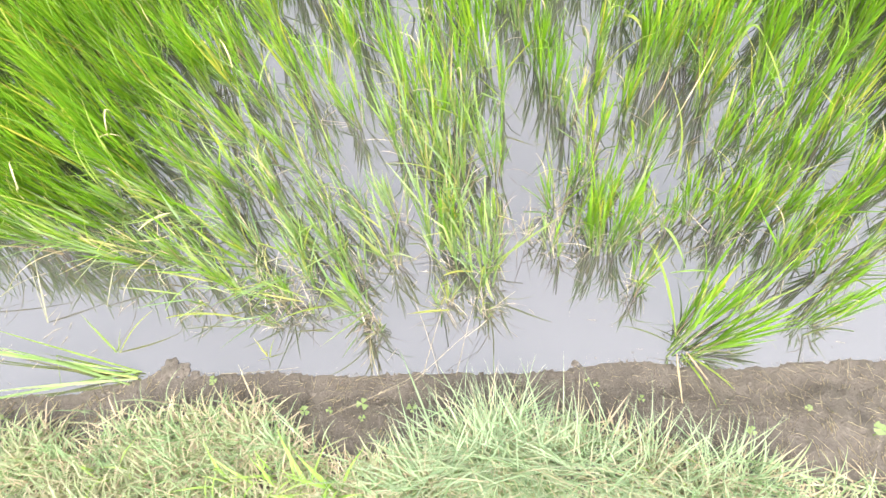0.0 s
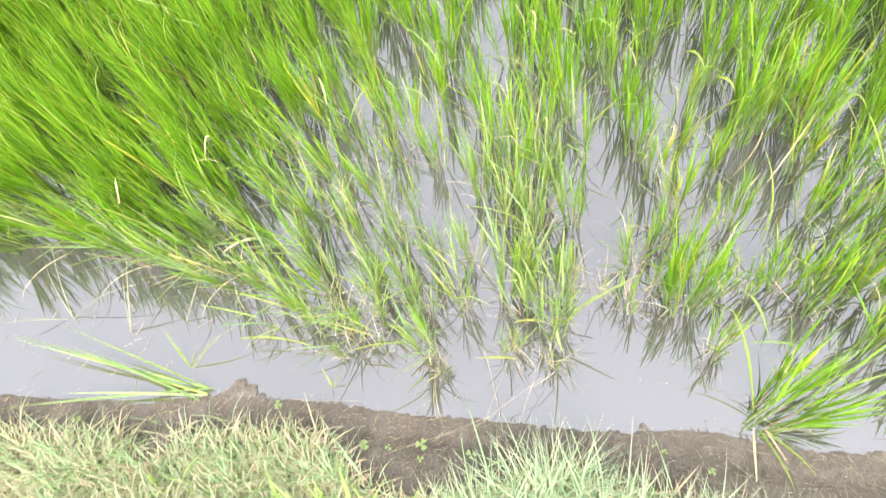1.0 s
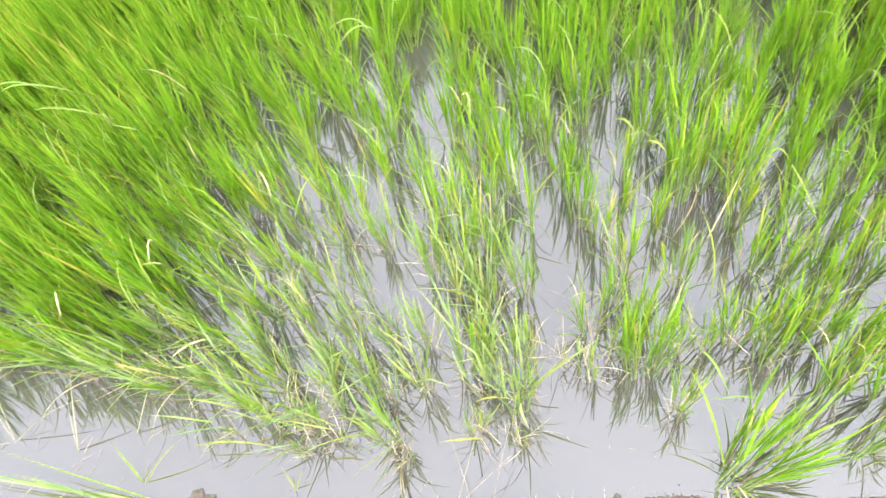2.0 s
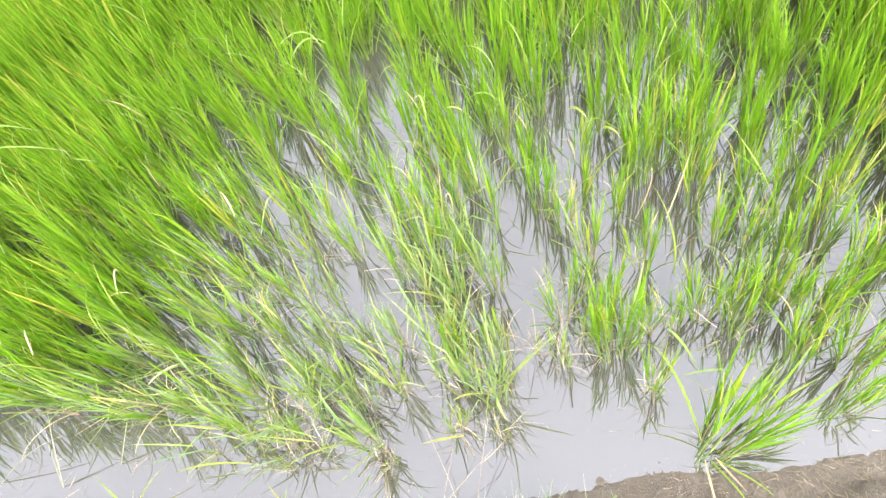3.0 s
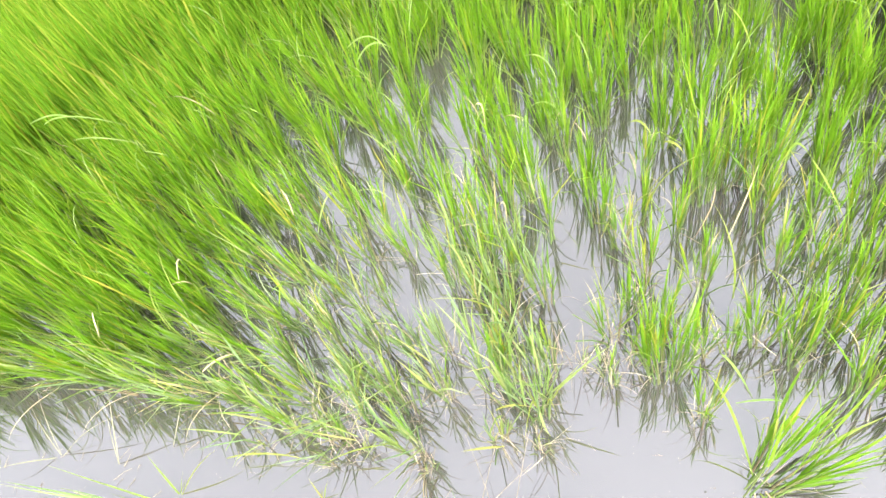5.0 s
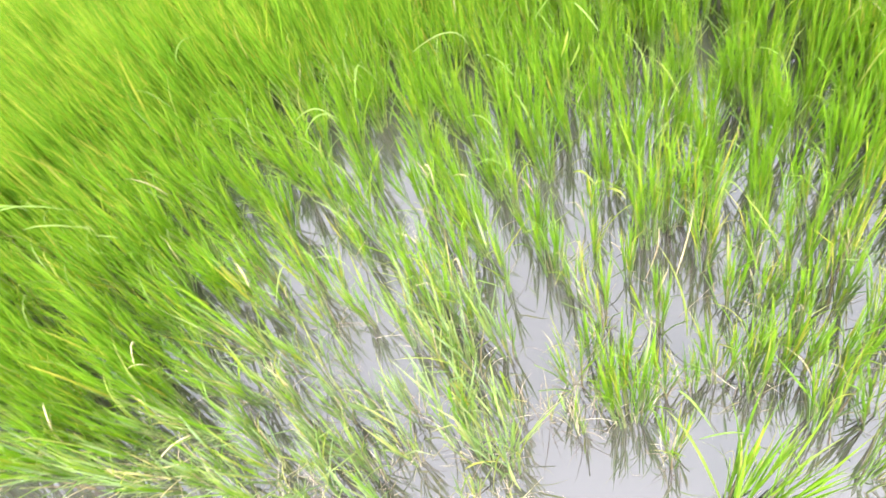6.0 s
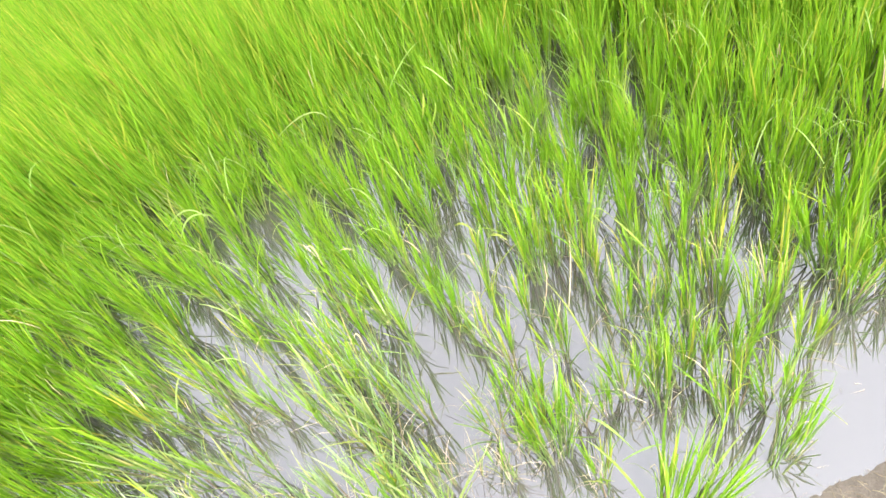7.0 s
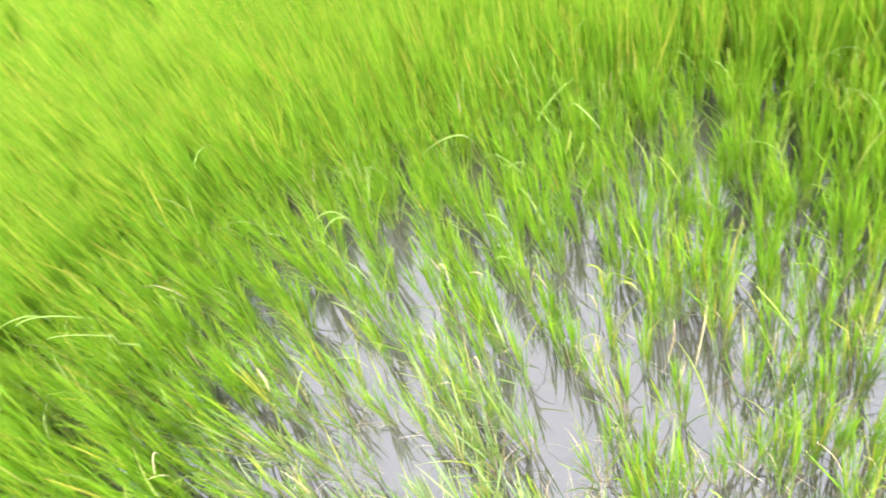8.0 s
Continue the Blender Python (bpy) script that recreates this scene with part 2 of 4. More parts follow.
cx, cy = spaced(-12, 9, 0.6, 240, 1.3), np.array([10.4 + 0.6 * i for i in range(12)] + [17.9 * 1.3 ** i for i in range(11)])
cv = [(x, y, (0.42 if y > 10.5 else -0.1) + 0.05 * noise.noise((x * 0.9, y * 0.9, 0))) for y in cy for x in cx]
cn = len(cx)
cf = [(j * cn + i, j * cn + i + 1, (j + 1) * cn + i + 1, (j + 1) * cn + i) for j in range(len(cy) - 1) for i in range(cn - 1)]
tagged(new("distant_field", mesh_of("distant_field", cv, cf, far_crop)), "rice canopy going on into the distance", "field", kind="structure")

# ---- rice ----
LEAVES = []
for i in range(44):
    L = rng.uniform(0.13, 0.3)
    bent = i % 13 == 0
    LEAVES.append(blade(L, rng.uniform(0.0046, 0.0082), rng.uniform(0.8, 1.7) if bent else rng.uniform(0.0, 0.26), 0.02,
                        kink=0.9 if i % 18 == 6 else 0.0, side=rng.uniform(-0.1, 0.1)))
FIELD_LEAVES = [blade(rng.uniform(0.16, 0.32), rng.uniform(0.005, 0.0085), rng.uniform(0.8, 1.7) if i % 14 == 0 else rng.uniform(0.0, 0.3), 0.02, side=rng.uniform(-0.1, 0.1)) for i in range(44)]
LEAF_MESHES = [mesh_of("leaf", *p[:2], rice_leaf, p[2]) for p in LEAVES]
DEEP_MESHES = [mesh_of("leaf", *p[:2], rice_leaf_deep, p[2]) for p in LEAVES]
DRY_MESHES = [mesh_of("dry_leaf", *p[:2], dry_leaf, p[2]) for p in (blade(rng.uniform(0.08, 0.2), rng.uniform(0.0026, 0.005), rng.uniform(0.7, 2.4), 0.1, segs=8, kink=k, side=0.2) for k in (0, 0.8, 0, 1.3, 0, -0.7))]
BASAL_MESHES = [mesh_of("withered_leaf", *p[:2], withered, p[2]) for p in (blade(rng.uniform(0.08, 0.17), rng.uniform(0.002, 0.004), rng.uniform(0.6, 2.0), 0.1, segs=5, kink=k, side=0.3) for k in (0, 0.9, 0, -0.8, 0))]
YELLOW_MESHES = [mesh_of("yellow_leaf", *p[:2], yellow_leaf, p[2]) for p in (blade(rng.uniform(0.1, 0.21), rng.uniform(0.0034, 0.0056), d, 0.05, kink=k) for d, k in ((0.3, 0), (0.3, 0.9), (1.4, 0), (0.9, 0), (1.9, 0), (0.5, 1.6)))]
PALE_MESHES = [mesh_of("pale_leaf", *p[:2], pale_leaf, p[2]) for p in (blade(rng.uniform(0.13, 0.2), rng.uniform(0.003, 0.005), d, 0.25, segs=9, kink=k) for d, k in ((1.9, 0), (1.5, 0), (2.3, 0), (0.6, 1.3), (1.6, 0.5), (2.6, 0)))]
STALKS = [stalk(rng.uniform(0.16, 0.27), 0.0024, 0.0014, rng.uniform(0, 0.25)) for i in range(6)]
STALK_MESHES = [mesh_of("stem", *p[:2], rice_stalk, p[2]) for p in STALKS]


def turned(az, tilt):
    return Matrix.Rotation(az, 4, "Z") @ Matrix.Rotation(tilt, 4, "Y")


def plant_plan(r, tillers, spread, height, leaves):
    """The stems and leaves of one rice plant of that height: (kind, which, matrix)."""
    plan, foot = [], 0.0072 * math.sqrt(tillers)
    for t in range(tillers):
        az, out = r.uniform(0, 6.283), math.sqrt(r.random())
        tall = height * r.uniform(0.74, 1.08)
        tiller = Matrix.Translation((foot * out * math.cos(az), foot * out * math.sin(az), -0.012)) @ turned(az + r.gauss(0, 0.5), spread * r.uniform(0.1, 1.6))
        k = r.randrange(len(STALKS))
        stem = tall * r.uniform(0.46, 0.6)
        plan.append(("stem", k, tiller @ Matrix.Diagonal((1, 1, stem / STALKS[k][0][-1][2], 1))))
        for j in range(r.choice((3, 4, 4, 5))):
            at = stem * (0.98 - 0.15 * j)
            size = (tall * r.uniform(0.8, 1.04) - at) * (1.0 if j < 2 else r.uniform(0.6, 0.9))
            k = r.randrange(len(leaves))
            size /= leaves[k][0][-1][2] + 0.02
            wide = min(1.05, 0.5 + 0.3 * size)
            plan.append(("leaf", k, tiller @ Matrix.Translation((0, 0, at)) @ turned(r.uniform(0, 6.283), r.uniform(0.02, 0.11 + 0.04 * j) if r.random() < 0.94 else r.uniform(0.3, 0.8)) @ Matrix.Diagonal((size, wide, size, 1))))
    return plan


def dead_threads(q):
    """Thin dead leaves and fibres hanging round the foot of a plant."""
    parts = []
    for i in range(10):
        p = blade(q.uniform(0.04, 0.15), q.uniform(0.001, 0.0022), q.uniform(0.3, 2.2), 0.1, segs=4, fold=0.1, kink=q.choice((0, 0, 0, 0.9, -0.8)), side=q.uniform(-0.4, 0.4))
        parts.append((*p, Matrix.Translation((q.gauss(0, 0.016), q.gauss(0, 0.016), q.uniform(0.002, 0.08))) @ turned(q.uniform(0, 6.283), min(1.3, abs(q.gauss(0.1, 0.45))))))
    v, f, uv = join(parts)
    return mesh_of("dead_threads", v, f, dead_thread, uv)


THREADS = [dead_threads(random.Random(700 + i)) for i in range(9)]


def lean_at(x, y, r):
    """How far the plants lean: (towards x, towards y), radians. Those at the open edge droop out over the water."""
    if math.hypot(x - 0.32, y + 0.32) < 0.03:  # the plant on the bank, leaning out over the water
        return 0.54, 0.24
    if math.hypot(x - 0.61, y + 0.27) < 0.03:  # another beside it
        return 0.4, 0.1
    blown = 0.1 * min(1, max(0, (-0.5 - x) / 0.4))
    fringe = min(1, max(0, (-0.75 - x) / 0.15)) * min(1, max(0, (0.16 - 0.1 * x - y) / 0.12))
    return -blown + r.gauss(0, 0.045), 0.03 - 0.16 * fringe + r.gauss(0, 0.045)


def plant_pose(x, y, r, s=None):
    lx, ly = lean_at(x, y, r)
    s = s or r.uniform(0.88, 1.12)
    return Matrix.Translation((x, y, -0.012)) @ Matrix.Rotation(lx, 4, "Y") @ Matrix.Rotation(-ly, 4, "X") @ Matrix.Rotation(r.uniform(0, 6.283), 4, "Z") @ Matrix.Scale(s, 4)


# plants that stand apart at the water's edge and round the open pools: place, height and number of tillers
MIDDLE = [(-0.23, -0.175, 0.18, 5), (-0.198, -0.07, 0.36, 7), (-0.125, -0.116, 0.38, 9), (-0.141, -0.03, 0.38, 8), (-0.091, -0.005, 0.32, 6), (-0.246, -0.009, 0.43, 13), (-0.344, 0.069, 0.33, 6), (-0.243, 0.2, 0.4, 11), (-0.177, 0.3, 0.39, 10),
          (-0.338, 0.285, 0.37, 8), (-0.272, 0.45, 0.41, 10), (-0.36, 0.57, 0.42, 10), (-0.171, 0.46, 0.39, 8), (-0.216, 0.66, 0.4, 9), (-0.18, 0.14, 0.37, 8), (-0.24, 0.33, 0.4, 9), (-0.018, -0.006, 0.17, 2), (-0.31, 0.39, 0.39, 7)]
WEST = [(-0.424, -0.194, 0.37, 8), (-0.451, -0.075, 0.34, 7), (-0.357, -0.05, 0.33, 5), (-0.472, 0.411, 0.32, 6), (-0.6, 0.42, 0.32, 5), (-0.56, 0.5, 0.36, 7), (-0.723, 0.46, 0.32, 7), (-0.487, 0.63, 0.38, 8), (-0.647, 0.56, 0.38, 9), (-0.443, 0.08, 0.32, 7), (-0.537, 0.09, 0.34, 8),
        (-0.669, 0.13, 0.36, 9), (-0.515, 0.22, 0.3, 3), (-0.636, -0.15, 0.26, 6), (-0.761, -0.11, 0.3, 7), (-0.582, -0.1, 0.33, 7), (-0.711, -0.03, 0.35, 9), (-0.6, 0.0, 0.34, 8), (-0.52, -0.02, 0.31, 6), (-0.62, 0.25, 0.35, 6)]
NORTH_WEST = [(-0.87, -0.03, 0.36, 10), (-1.0, 0.0, 0.37, 10), (-1.144, 0.045, 0.38, 11), (-1.306, 0.07, 0.39, 11), (-1.502, 0.12, 0.39, 11), (-1.67, 0.16, 0.39, 10), (-0.8, 0.07, 0.36, 9), (-0.93, 0.12, 0.38, 10), (-1.06, 0.15, 0.39, 10),
              (-0.79, 0.2, 0.37, 9), (-0.73, 0.29, 0.37, 8), (-0.88, 0.24, 0.39, 10), (-0.85, 0.38, 0.4, 10), (-0.801, 0.649, 0.38, 14), (-0.82, 0.53, 0.4, 9), (-0.72, 0.72, 0.4, 8)]
EAST = [(0.051, -0.023, 0.24, 3), (0.071, 0.071, 0.3, 6), (0.178, -0.03, 0.36, 28), (0.119, 0.008, 0.27, 5), (0.271, 0.011, 0.28, 6), (0.242, -0.157, 0.26, 6), (0.32, -0.32, 0.38, 17), (0.085, 0.438, 0.33, 12), (0.133, 0.363, 0.31, 8), (0.279, 0.365, 0.28, 6),
        (0.31, 0.19, 0.3, 8), (0.014, 0.703, 0.36, 8), (0.225, 0.597, 0.3, 7), (0.369, 0.499, 0.4, 20), (0.455, 0.532, 0.42, 18), (0.523, 0.491, 0.4, 16), (0.2, 0.1, 0.27, 4), (0.19, 0.44, 0.32, 5), (0.13, 0.15, 0.28, 5)]
FAR_EAST = [(0.337, 0.002, 0.24, 5), (0.408, 0.019, 0.32, 9), (0.474, 0.019, 0.32, 10), (0.539, -0.003, 0.32, 10), (0.595, 0.01, 0.32, 9), (0.464, -0.038, 0.3, 7), (0.502, 0.22, 0.28, 8), (0.574, 0.181, 0.3, 9), (0.641, 0.135, 0.32, 10), (0.58, -0.13, 0.36, 14),
            (0.694, -0.009, 0.31, 11), (0.61, -0.27, 0.3, 9), (0.69, -0.15, 0.33, 12), (0.735, 0.15, 0.33, 10), (0.78, 0.03, 0.34, 10), (0.82, -0.07, 0.33, 9), (0.86, 0.09, 0.35, 10), (1.0, 0.0, 0.36, 12), (0.7, 0.28, 0.36, 10), (0.62, 0.32, 0.34, 9),
            (0.8, 0.27, 0.37, 10), (0.93, 0.2, 0.38, 10), (0.93, 0.42, 0.4, 9), (0.8, 0.42, 0.39, 9)]
# thin, half-withered shoots in the shallows
SHALLOWS = [(-0.653, -0.196, 0.13, 2), (-0.62, -0.13, 0.18, 3), (-0.56, -0.17, 0.13, 2), (-0.7, -0.1, 0.18, 3), (-0.13, -0.2, 0.16, 3), (-0.4, -0.23, 0.12, 3), (-0.85, -0.14, 0.14, 2), (0.06, -0.05, 0.18, 2)]
# open water: centre and half sizes
POOLS = [(0.0, 0.30, 0.065, 0.28), (0.13, 0.75, 0.06, 0.08), (0.33, 0.84, 0.05, 0.08), (-0.1, 1.0, 0.05, 0.14), (-0.11, 1.38, 0.045, 0.14), (-0.62, 0.40, 0.13, 0.09), (-0.47, 0.32, 0.09, 0.1), (-0.49, 0.2, 0.07, 0.06),
         (-0.54, 0.72, 0.04, 0.09), (0.41, 0.3, 0.08, 0.12), (0.3, 0.48, 0.03, 0.05), (0.69, 0.83, 0.05, 0.1), (0.84, 0.56, 0.05, 0.05), (-0.65, 1.29, 0.11, 0.08), (-1.45, 1.67, 0.06, 0.06), (-1.66, 1.0, 0.05, 0.05)]

spots = SHALLOWS + MIDDLE + WEST + NORTH_WEST + EAST + FAR_EAST
field, taken = [], []
def free(x, y, gap):
    return not any(((x - a) / p) ** 2 + ((y - b) / q) ** 2 < 1 for a, b, p, q in POOLS) and min((x - s[0]) ** 2 + (y - s[1]) ** 2 for s in spots + taken) > gap ** 2


for i in range(1200):
    x, y = rng.uniform(-0.85, 0.72), rng.uniform(0.2, 1.25)
    if free(x, y, 0.105 if y < 0.45 else 0.125):
        if y < 0.45:
            spots.append((x, y, rng.uniform(0.32, 0.4), rng.randint(5, 9)))
        else:
            taken.append((x, y, 0))
            field.append((x, y, rng.randint(6, 10)))
for j in range(82):
    for i in range(-80, 46):
        x, y = i * 0.132 + (j % 2) * 0.066 + rng.gauss(0, 0.026), 0.0 + j * 0.132 + rng.gauss(0, 0.026)
        far = math.hypot(x, y) > 4.2
        if (y > 1.25 or x < -0.85 and y > 0.05 or x > 0.72 and y > -0.04) and x > -10.5 and not (far and rng.random() < 0.42) and free(x, y, 0.07 if x < -0.85 or far else 0.085):
            field.append((x, y, rng.randint(11, 15)))
field.sort(key=lambda s: math.hypot(s[0] + 0.2, s[1] + 0.4))
field.sort(key=lambda s: s[1] > 1.25 or s[0] < -0.85 or s[0] > 0.72)
near_plants, mid_plants, rest = spots, field[:240], field[240:]


def rice_plant(x, y, height, tillers, r):
    """A plant with every stem and leaf a piece of its own."""
    thing = tagged(new("rice_plant"), "green rice plant with slender leaves, in muddy water", "rice plant", "rice plants at the field edge")
    thing.matrix_basis = plant_pose(x, y, r, 1.0)
    spin = -thing.matrix_basis.to_euler().z
    for i in range(6 if height < 0.19 else r.randint(2, 4) + (3 if y < 0.1 and x < 0.3 else 0)):
        m = Matrix.Translation((r.gauss(0, 0.012), r.gauss(0, 0.012), r.uniform(0.0, 0.05))) @ turned(r.uniform(0, 6.283), r.uniform(0.2, 1.2)) @ Matrix.Scale(r.uniform(0.5, 1.0), 4)
        piece("leaf", r.choice(BASAL_MESHES), thing, m, "withered brown leaf at the base")
    for i in range(4 if x < -0.72 and y < 0.16 else 2 if x < -0.35 and y < -0.05 else 0):
        m = Matrix.Translation((r.gauss(0, 0.02), r.gauss(0, 0.02), r.uniform(0.04, 0.15))) @ turned(spin - r.uniform(1.9, 3.4), r.uniform(0.8, 1.25)) @ Matrix.Scale(r.uniform(0.5, 0.85), 4)
        piece("leaf", r.choice(LEAF_MESHES), thing, m, "leaf drooping out over the water")
    if -0.8 < x < 0.5 and y < 0.35:
        q = random.Random(round(x * 1000) * 31 + round(y * 1000))
        tagged(piece("dead_leaves", q.choice(THREADS), thing, Matrix.Rotation(q.uniform(0, 6.283), 4, "Z"), "thin straw-coloured dead leaves round the foot"), kind="stuff")
    green = min(0.95, max(0.1, 0.1 + 0.85 * max((x + 0.02) / 0.14, (y - 0.15) / 0.4, min(0.5, (-0.6 - x) / 0.6))))  # share of deep green leaves: lower, with more pale ones, round the open water
    out = y < -0.3
    for kind, k, m in plant_plan(r, round(tillers * 1.15), 0.27 if out else 0.11, height * 1.06, LEAVES):
        if kind == "stem":
            piece("stem", STALK_MESHES[k], thing, m)
        else:
            u = r.random()
            if u < (0.16 if height < 0.19 else 0.05):
                piece("leaf", r.choice(DRY_MESHES), thing, m, "dry straw-coloured leaf")
            elif u < (0.3 if height < 0.19 else 0.11):
                piece("leaf", r.choice(YELLOW_MESHES), thing, m, "yellowing leaf")
            else:
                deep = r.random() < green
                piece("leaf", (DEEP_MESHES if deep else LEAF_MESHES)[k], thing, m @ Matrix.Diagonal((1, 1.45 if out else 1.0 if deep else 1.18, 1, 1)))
    return thing


for i, (x, y, height, n) in enumerate(near_plants):
    rice_plant(x, y, height, n, random.Random(100 + i))

# plants further in, their leaves joined
VARIANTS = []
for i in range(12):
    plan = plant_plan(random.Random(500 + i), 23 if i < 8 else 16, 0.16, 0.42 if i < 8 else 0.38, FIELD_LEAVES)
    sv = join([(*STALKS[k], m) for kind, k, m in plan if kind == "stem"])
    lv = join([(*FIELD_LEAVES[k], m) for kind, k, m in plan if kind == "leaf"])
    VARIANTS.append((mesh_of("stem_base", sv[0], sv[1], rice_stalk_far, sv[2]), mesh_of("foliage", lv[0], lv[1], rice_leaf_far, lv[2])))
r = random.Random(11)
for i, (x, y, n) in enumerate(mid_plants):
    thing = tagged(new("rice_plant"), "dense green rice plant standing in the flooded field", "rice plant", "rice plants further in the field")
    thing.matrix_basis = plant_pose(x, y, r)
    stems, foliage = r.choice(VARIANTS[:8] if n > 10 and (y > 1.5 or x < -1.15 or x > 1.1) else VARIANTS[8:])
    piece("stem_base", stems, thing, Matrix.Identity(4))
    piece("foliage", foliage, thing, Matrix.Identity(4))
    for k in range(r.choice((0, 1, 1, 2, 3))):
        m = Matrix.Translation((r.gauss(0, 0.04), r.gauss(0, 0.04), r.uniform(0.16, 0.32))) @ turned(r.uniform(0, 6.283), r.uniform(0.05, 0.4))
        u = r.random()
        if u < 0.65:
            piece("leaf", r.choice(PALE_MESHES), thing, m, "pale leaf arching over")
        elif u < 0.92:
            piece("leaf", r.choice(YELLOW_MESHES), thing, m, "yellowing leaf")
        else:
            piece("leaf", r.choice(DRY_MESHES), thing, m, "dry straw-coloured leaf")

# the rest of the crop, too many to count
def crop_plant(q, blades, widths, segs):
    """The joined blades of one plant of the crop."""
    parts = []
    for t in range(blades):
        az, tilt = q.uniform(0, 6.283), abs(q.gauss(0, 0.2))
        low = q.uniform(0.0, 0.22)
        b = flat_blade(q.uniform(0.26, 0.4), q.uniform(*widths), q.uniform(0.05, 0.45), segs=segs)
        parts.append((*b, Matrix.Translation((q.gauss(0, 0.03), q.gauss(0, 0.03), low)) @ turned(az, tilt) @ Matrix.Rotation(q.uniform(0, 6.283), 4, "Z")))
    return join(parts)


CHEAP = [crop_plant(random.Random(900 + i), 72, (0.005, 0.0085), 3) for i in range(6)]
DISTANT = [crop_plant(random.Random(950 + i), 34, (0.009, 0.014), 2) for i in range(6)]
crop = join([(*r.choice(CHEAP if math.hypot(x, y) < 4.2 else DISTANT), plant_pose(x, y, r)) for x, y, n in rest])
tagged(new("rice_crop", mesh_of("rice_crop", crop[0], crop[1], rice_leaf_far, crop[2])), "dense bright green rice crop leaning in the wind", "rice", kind="stuff")

# ---- bank: grass ----
EDGE = np.array([(-9, -0.44), (-1.27, -0.46), (-1.02, -0.43), (-0.68, -0.42), (-0.57, -0.49), (-0.5, -0.545), (-0.34, -0.55), (-0.26, -0.5), (-0.08, -0.48), (0.1, -0.5), (0.22, -0.535), (0.36, -0.58), (0.5, -0.615), (0.67, -0.63), (9, -0.66)])
r = random.Random(21)
SHORT = [flat_blade(r.uniform(0.05, 0.15), r.uniform(0.0028, 0.0062), r.uniform(0.5, 2.1), r.uniform(0, 0.5), 4) for i in range(50)]


def strewn(count, low, near_only, sizes):
    """Blades over the turf: parts for join()."""
    parts = []
    while len(parts) < count:
        if near_only or len(parts) < count * 0.62:
            x, y = r.gauss(-0.35, 0.95), -0.38 - abs(r.gauss(0, 0.42))
            if abs(x + 0.35) > 2.6:
                continue
        else:
            x, y = max(-9, min(9, r.gauss(0, 3.2))), -0.4 - abs(r.gauss(0, 1.5))
        away = math.hypot(x + 0.35, y + 0.5)
        big = 0.95 + 0.35 * min(2.5, max(0.0, away - 0.9))
        edge = np.interp(x, EDGE[:, 0], EDGE[:, 1])
        if y > edge + r.uniform(-0.07, 0.02) or noise.noise((x * 6, y * 6, 5)) < -0.45:
            continue
        tilt = abs(r.gauss(1.35, 0.12)) if low else abs(r.gauss(0.35, 0.5))
        parts.append((*r.choice(SHORT), Matrix.Translation((x, y, ground_height(x, y) + (r.uniform(0.001, 0.014) if low else -0.004))) @ turned(r.uniform(0, 6.283), tilt)
                      @ Matrix.Scale(big * sizes * (0.85 + 0.6 * noise.noise((x * 5, y * 5, 2))), 4)))
    return join(parts)


turf = strewn(45000, False, False, 1.0)
tagged(new("bank_grass", mesh_of("bank_grass", turf[0], turf[1], bank_blade, turf[2])), "pale green and straw-coloured grass on the bank", "grass", kind="stuff")
thatch = strewn(20000, True, True, 0.9)
tagged(new("dead_grass", mesh_of("dead_grass", thatch[0], thatch[1], thatch_blade, thatch[2])), "matted dead grass lying under the green blades", "grass", kind="stuff")


def tuft_meshes(count, mat, lengths, widths, droop):
    return [mesh_of("blade", *p[:2], mat, p[2]) for p in (blade(r.uniform(*lengths), r.uniform(*widths), r.uniform(*droop), 0.1, segs=8, fold=0.12, side=r.uniform(-0.15, 0.15)) for i in range(count))]


GLAUCOUS = tuft_meshes(26, tuft_blade, (0.12, 0.25), (0.0024, 0.005), (0.8, 2.3))
LIME = tuft_meshes(10, lime_blade, (0.1, 0.2), (0.006, 0.0095), (0.7, 1.7))
STRAWY = tuft_meshes(8, thatch_blade_single, (0.08, 0.18), (0.0022, 0.004), (0.4, 1.6))


def grass_tuft(x, y, n, spread, size, meshes, label):
    thing = tagged(new("grass_tuft"), label, "grass tuft", "tufts on the bank")
    thing.matrix_basis = Matrix.Translation((x, y, ground_height(x, y)))
    for i in range(n):
        dry = meshes is GLAUCOUS and r.random() < 0.16
        piece("blade", r.choice(STRAWY if dry else meshes), thing, Matrix.Translation((r.gauss(0, spread), r.gauss(0, spread * 0.7), -0.004)) @ turned(r.uniform(0, 6.283), abs(r.gauss(0.3, 0.3))) @ Matrix.Scale(size * r.uniform(0.65, 1.15), 4))


ARCHING = "arching pale blue-green grass tuft on the muddy bank"
for x, y, n, spread, size in ((-0.15, -0.55, 66, 0.055, 1.1), (-0.1, -0.5, 34, 0.04, 0.95), (-0.04, -0.58, 52, 0.045, 0.95), (-0.25, -0.6, 36, 0.04, 0.9), (0.1, -0.58, 42, 0.045, 0.85), (0.2, -0.62, 30, 0.045, 0.8), (0.36, -0.6, 28, 0.03, 0.85), (0.29, -0.66, 20, 0.04, 0.7),
                              (0.53, -0.65, 14, 0.03, 0.6), (0.63, -0.65, 14, 0.03, 0.65), (-0.4, -0.62, 26, 0.04, 0.8), (-0.55, -0.53, 22, 0.03, 0.75), (-0.71, -0.47, 26, 0.05, 0.6), (-0.9, -0.45, 24, 0.05, 0.6), (-1.05, -0.46, 24, 0.05, 0.6)):
    grass_tuft(x, y, n, spread, size, GLAUCOUS, ARCHING)
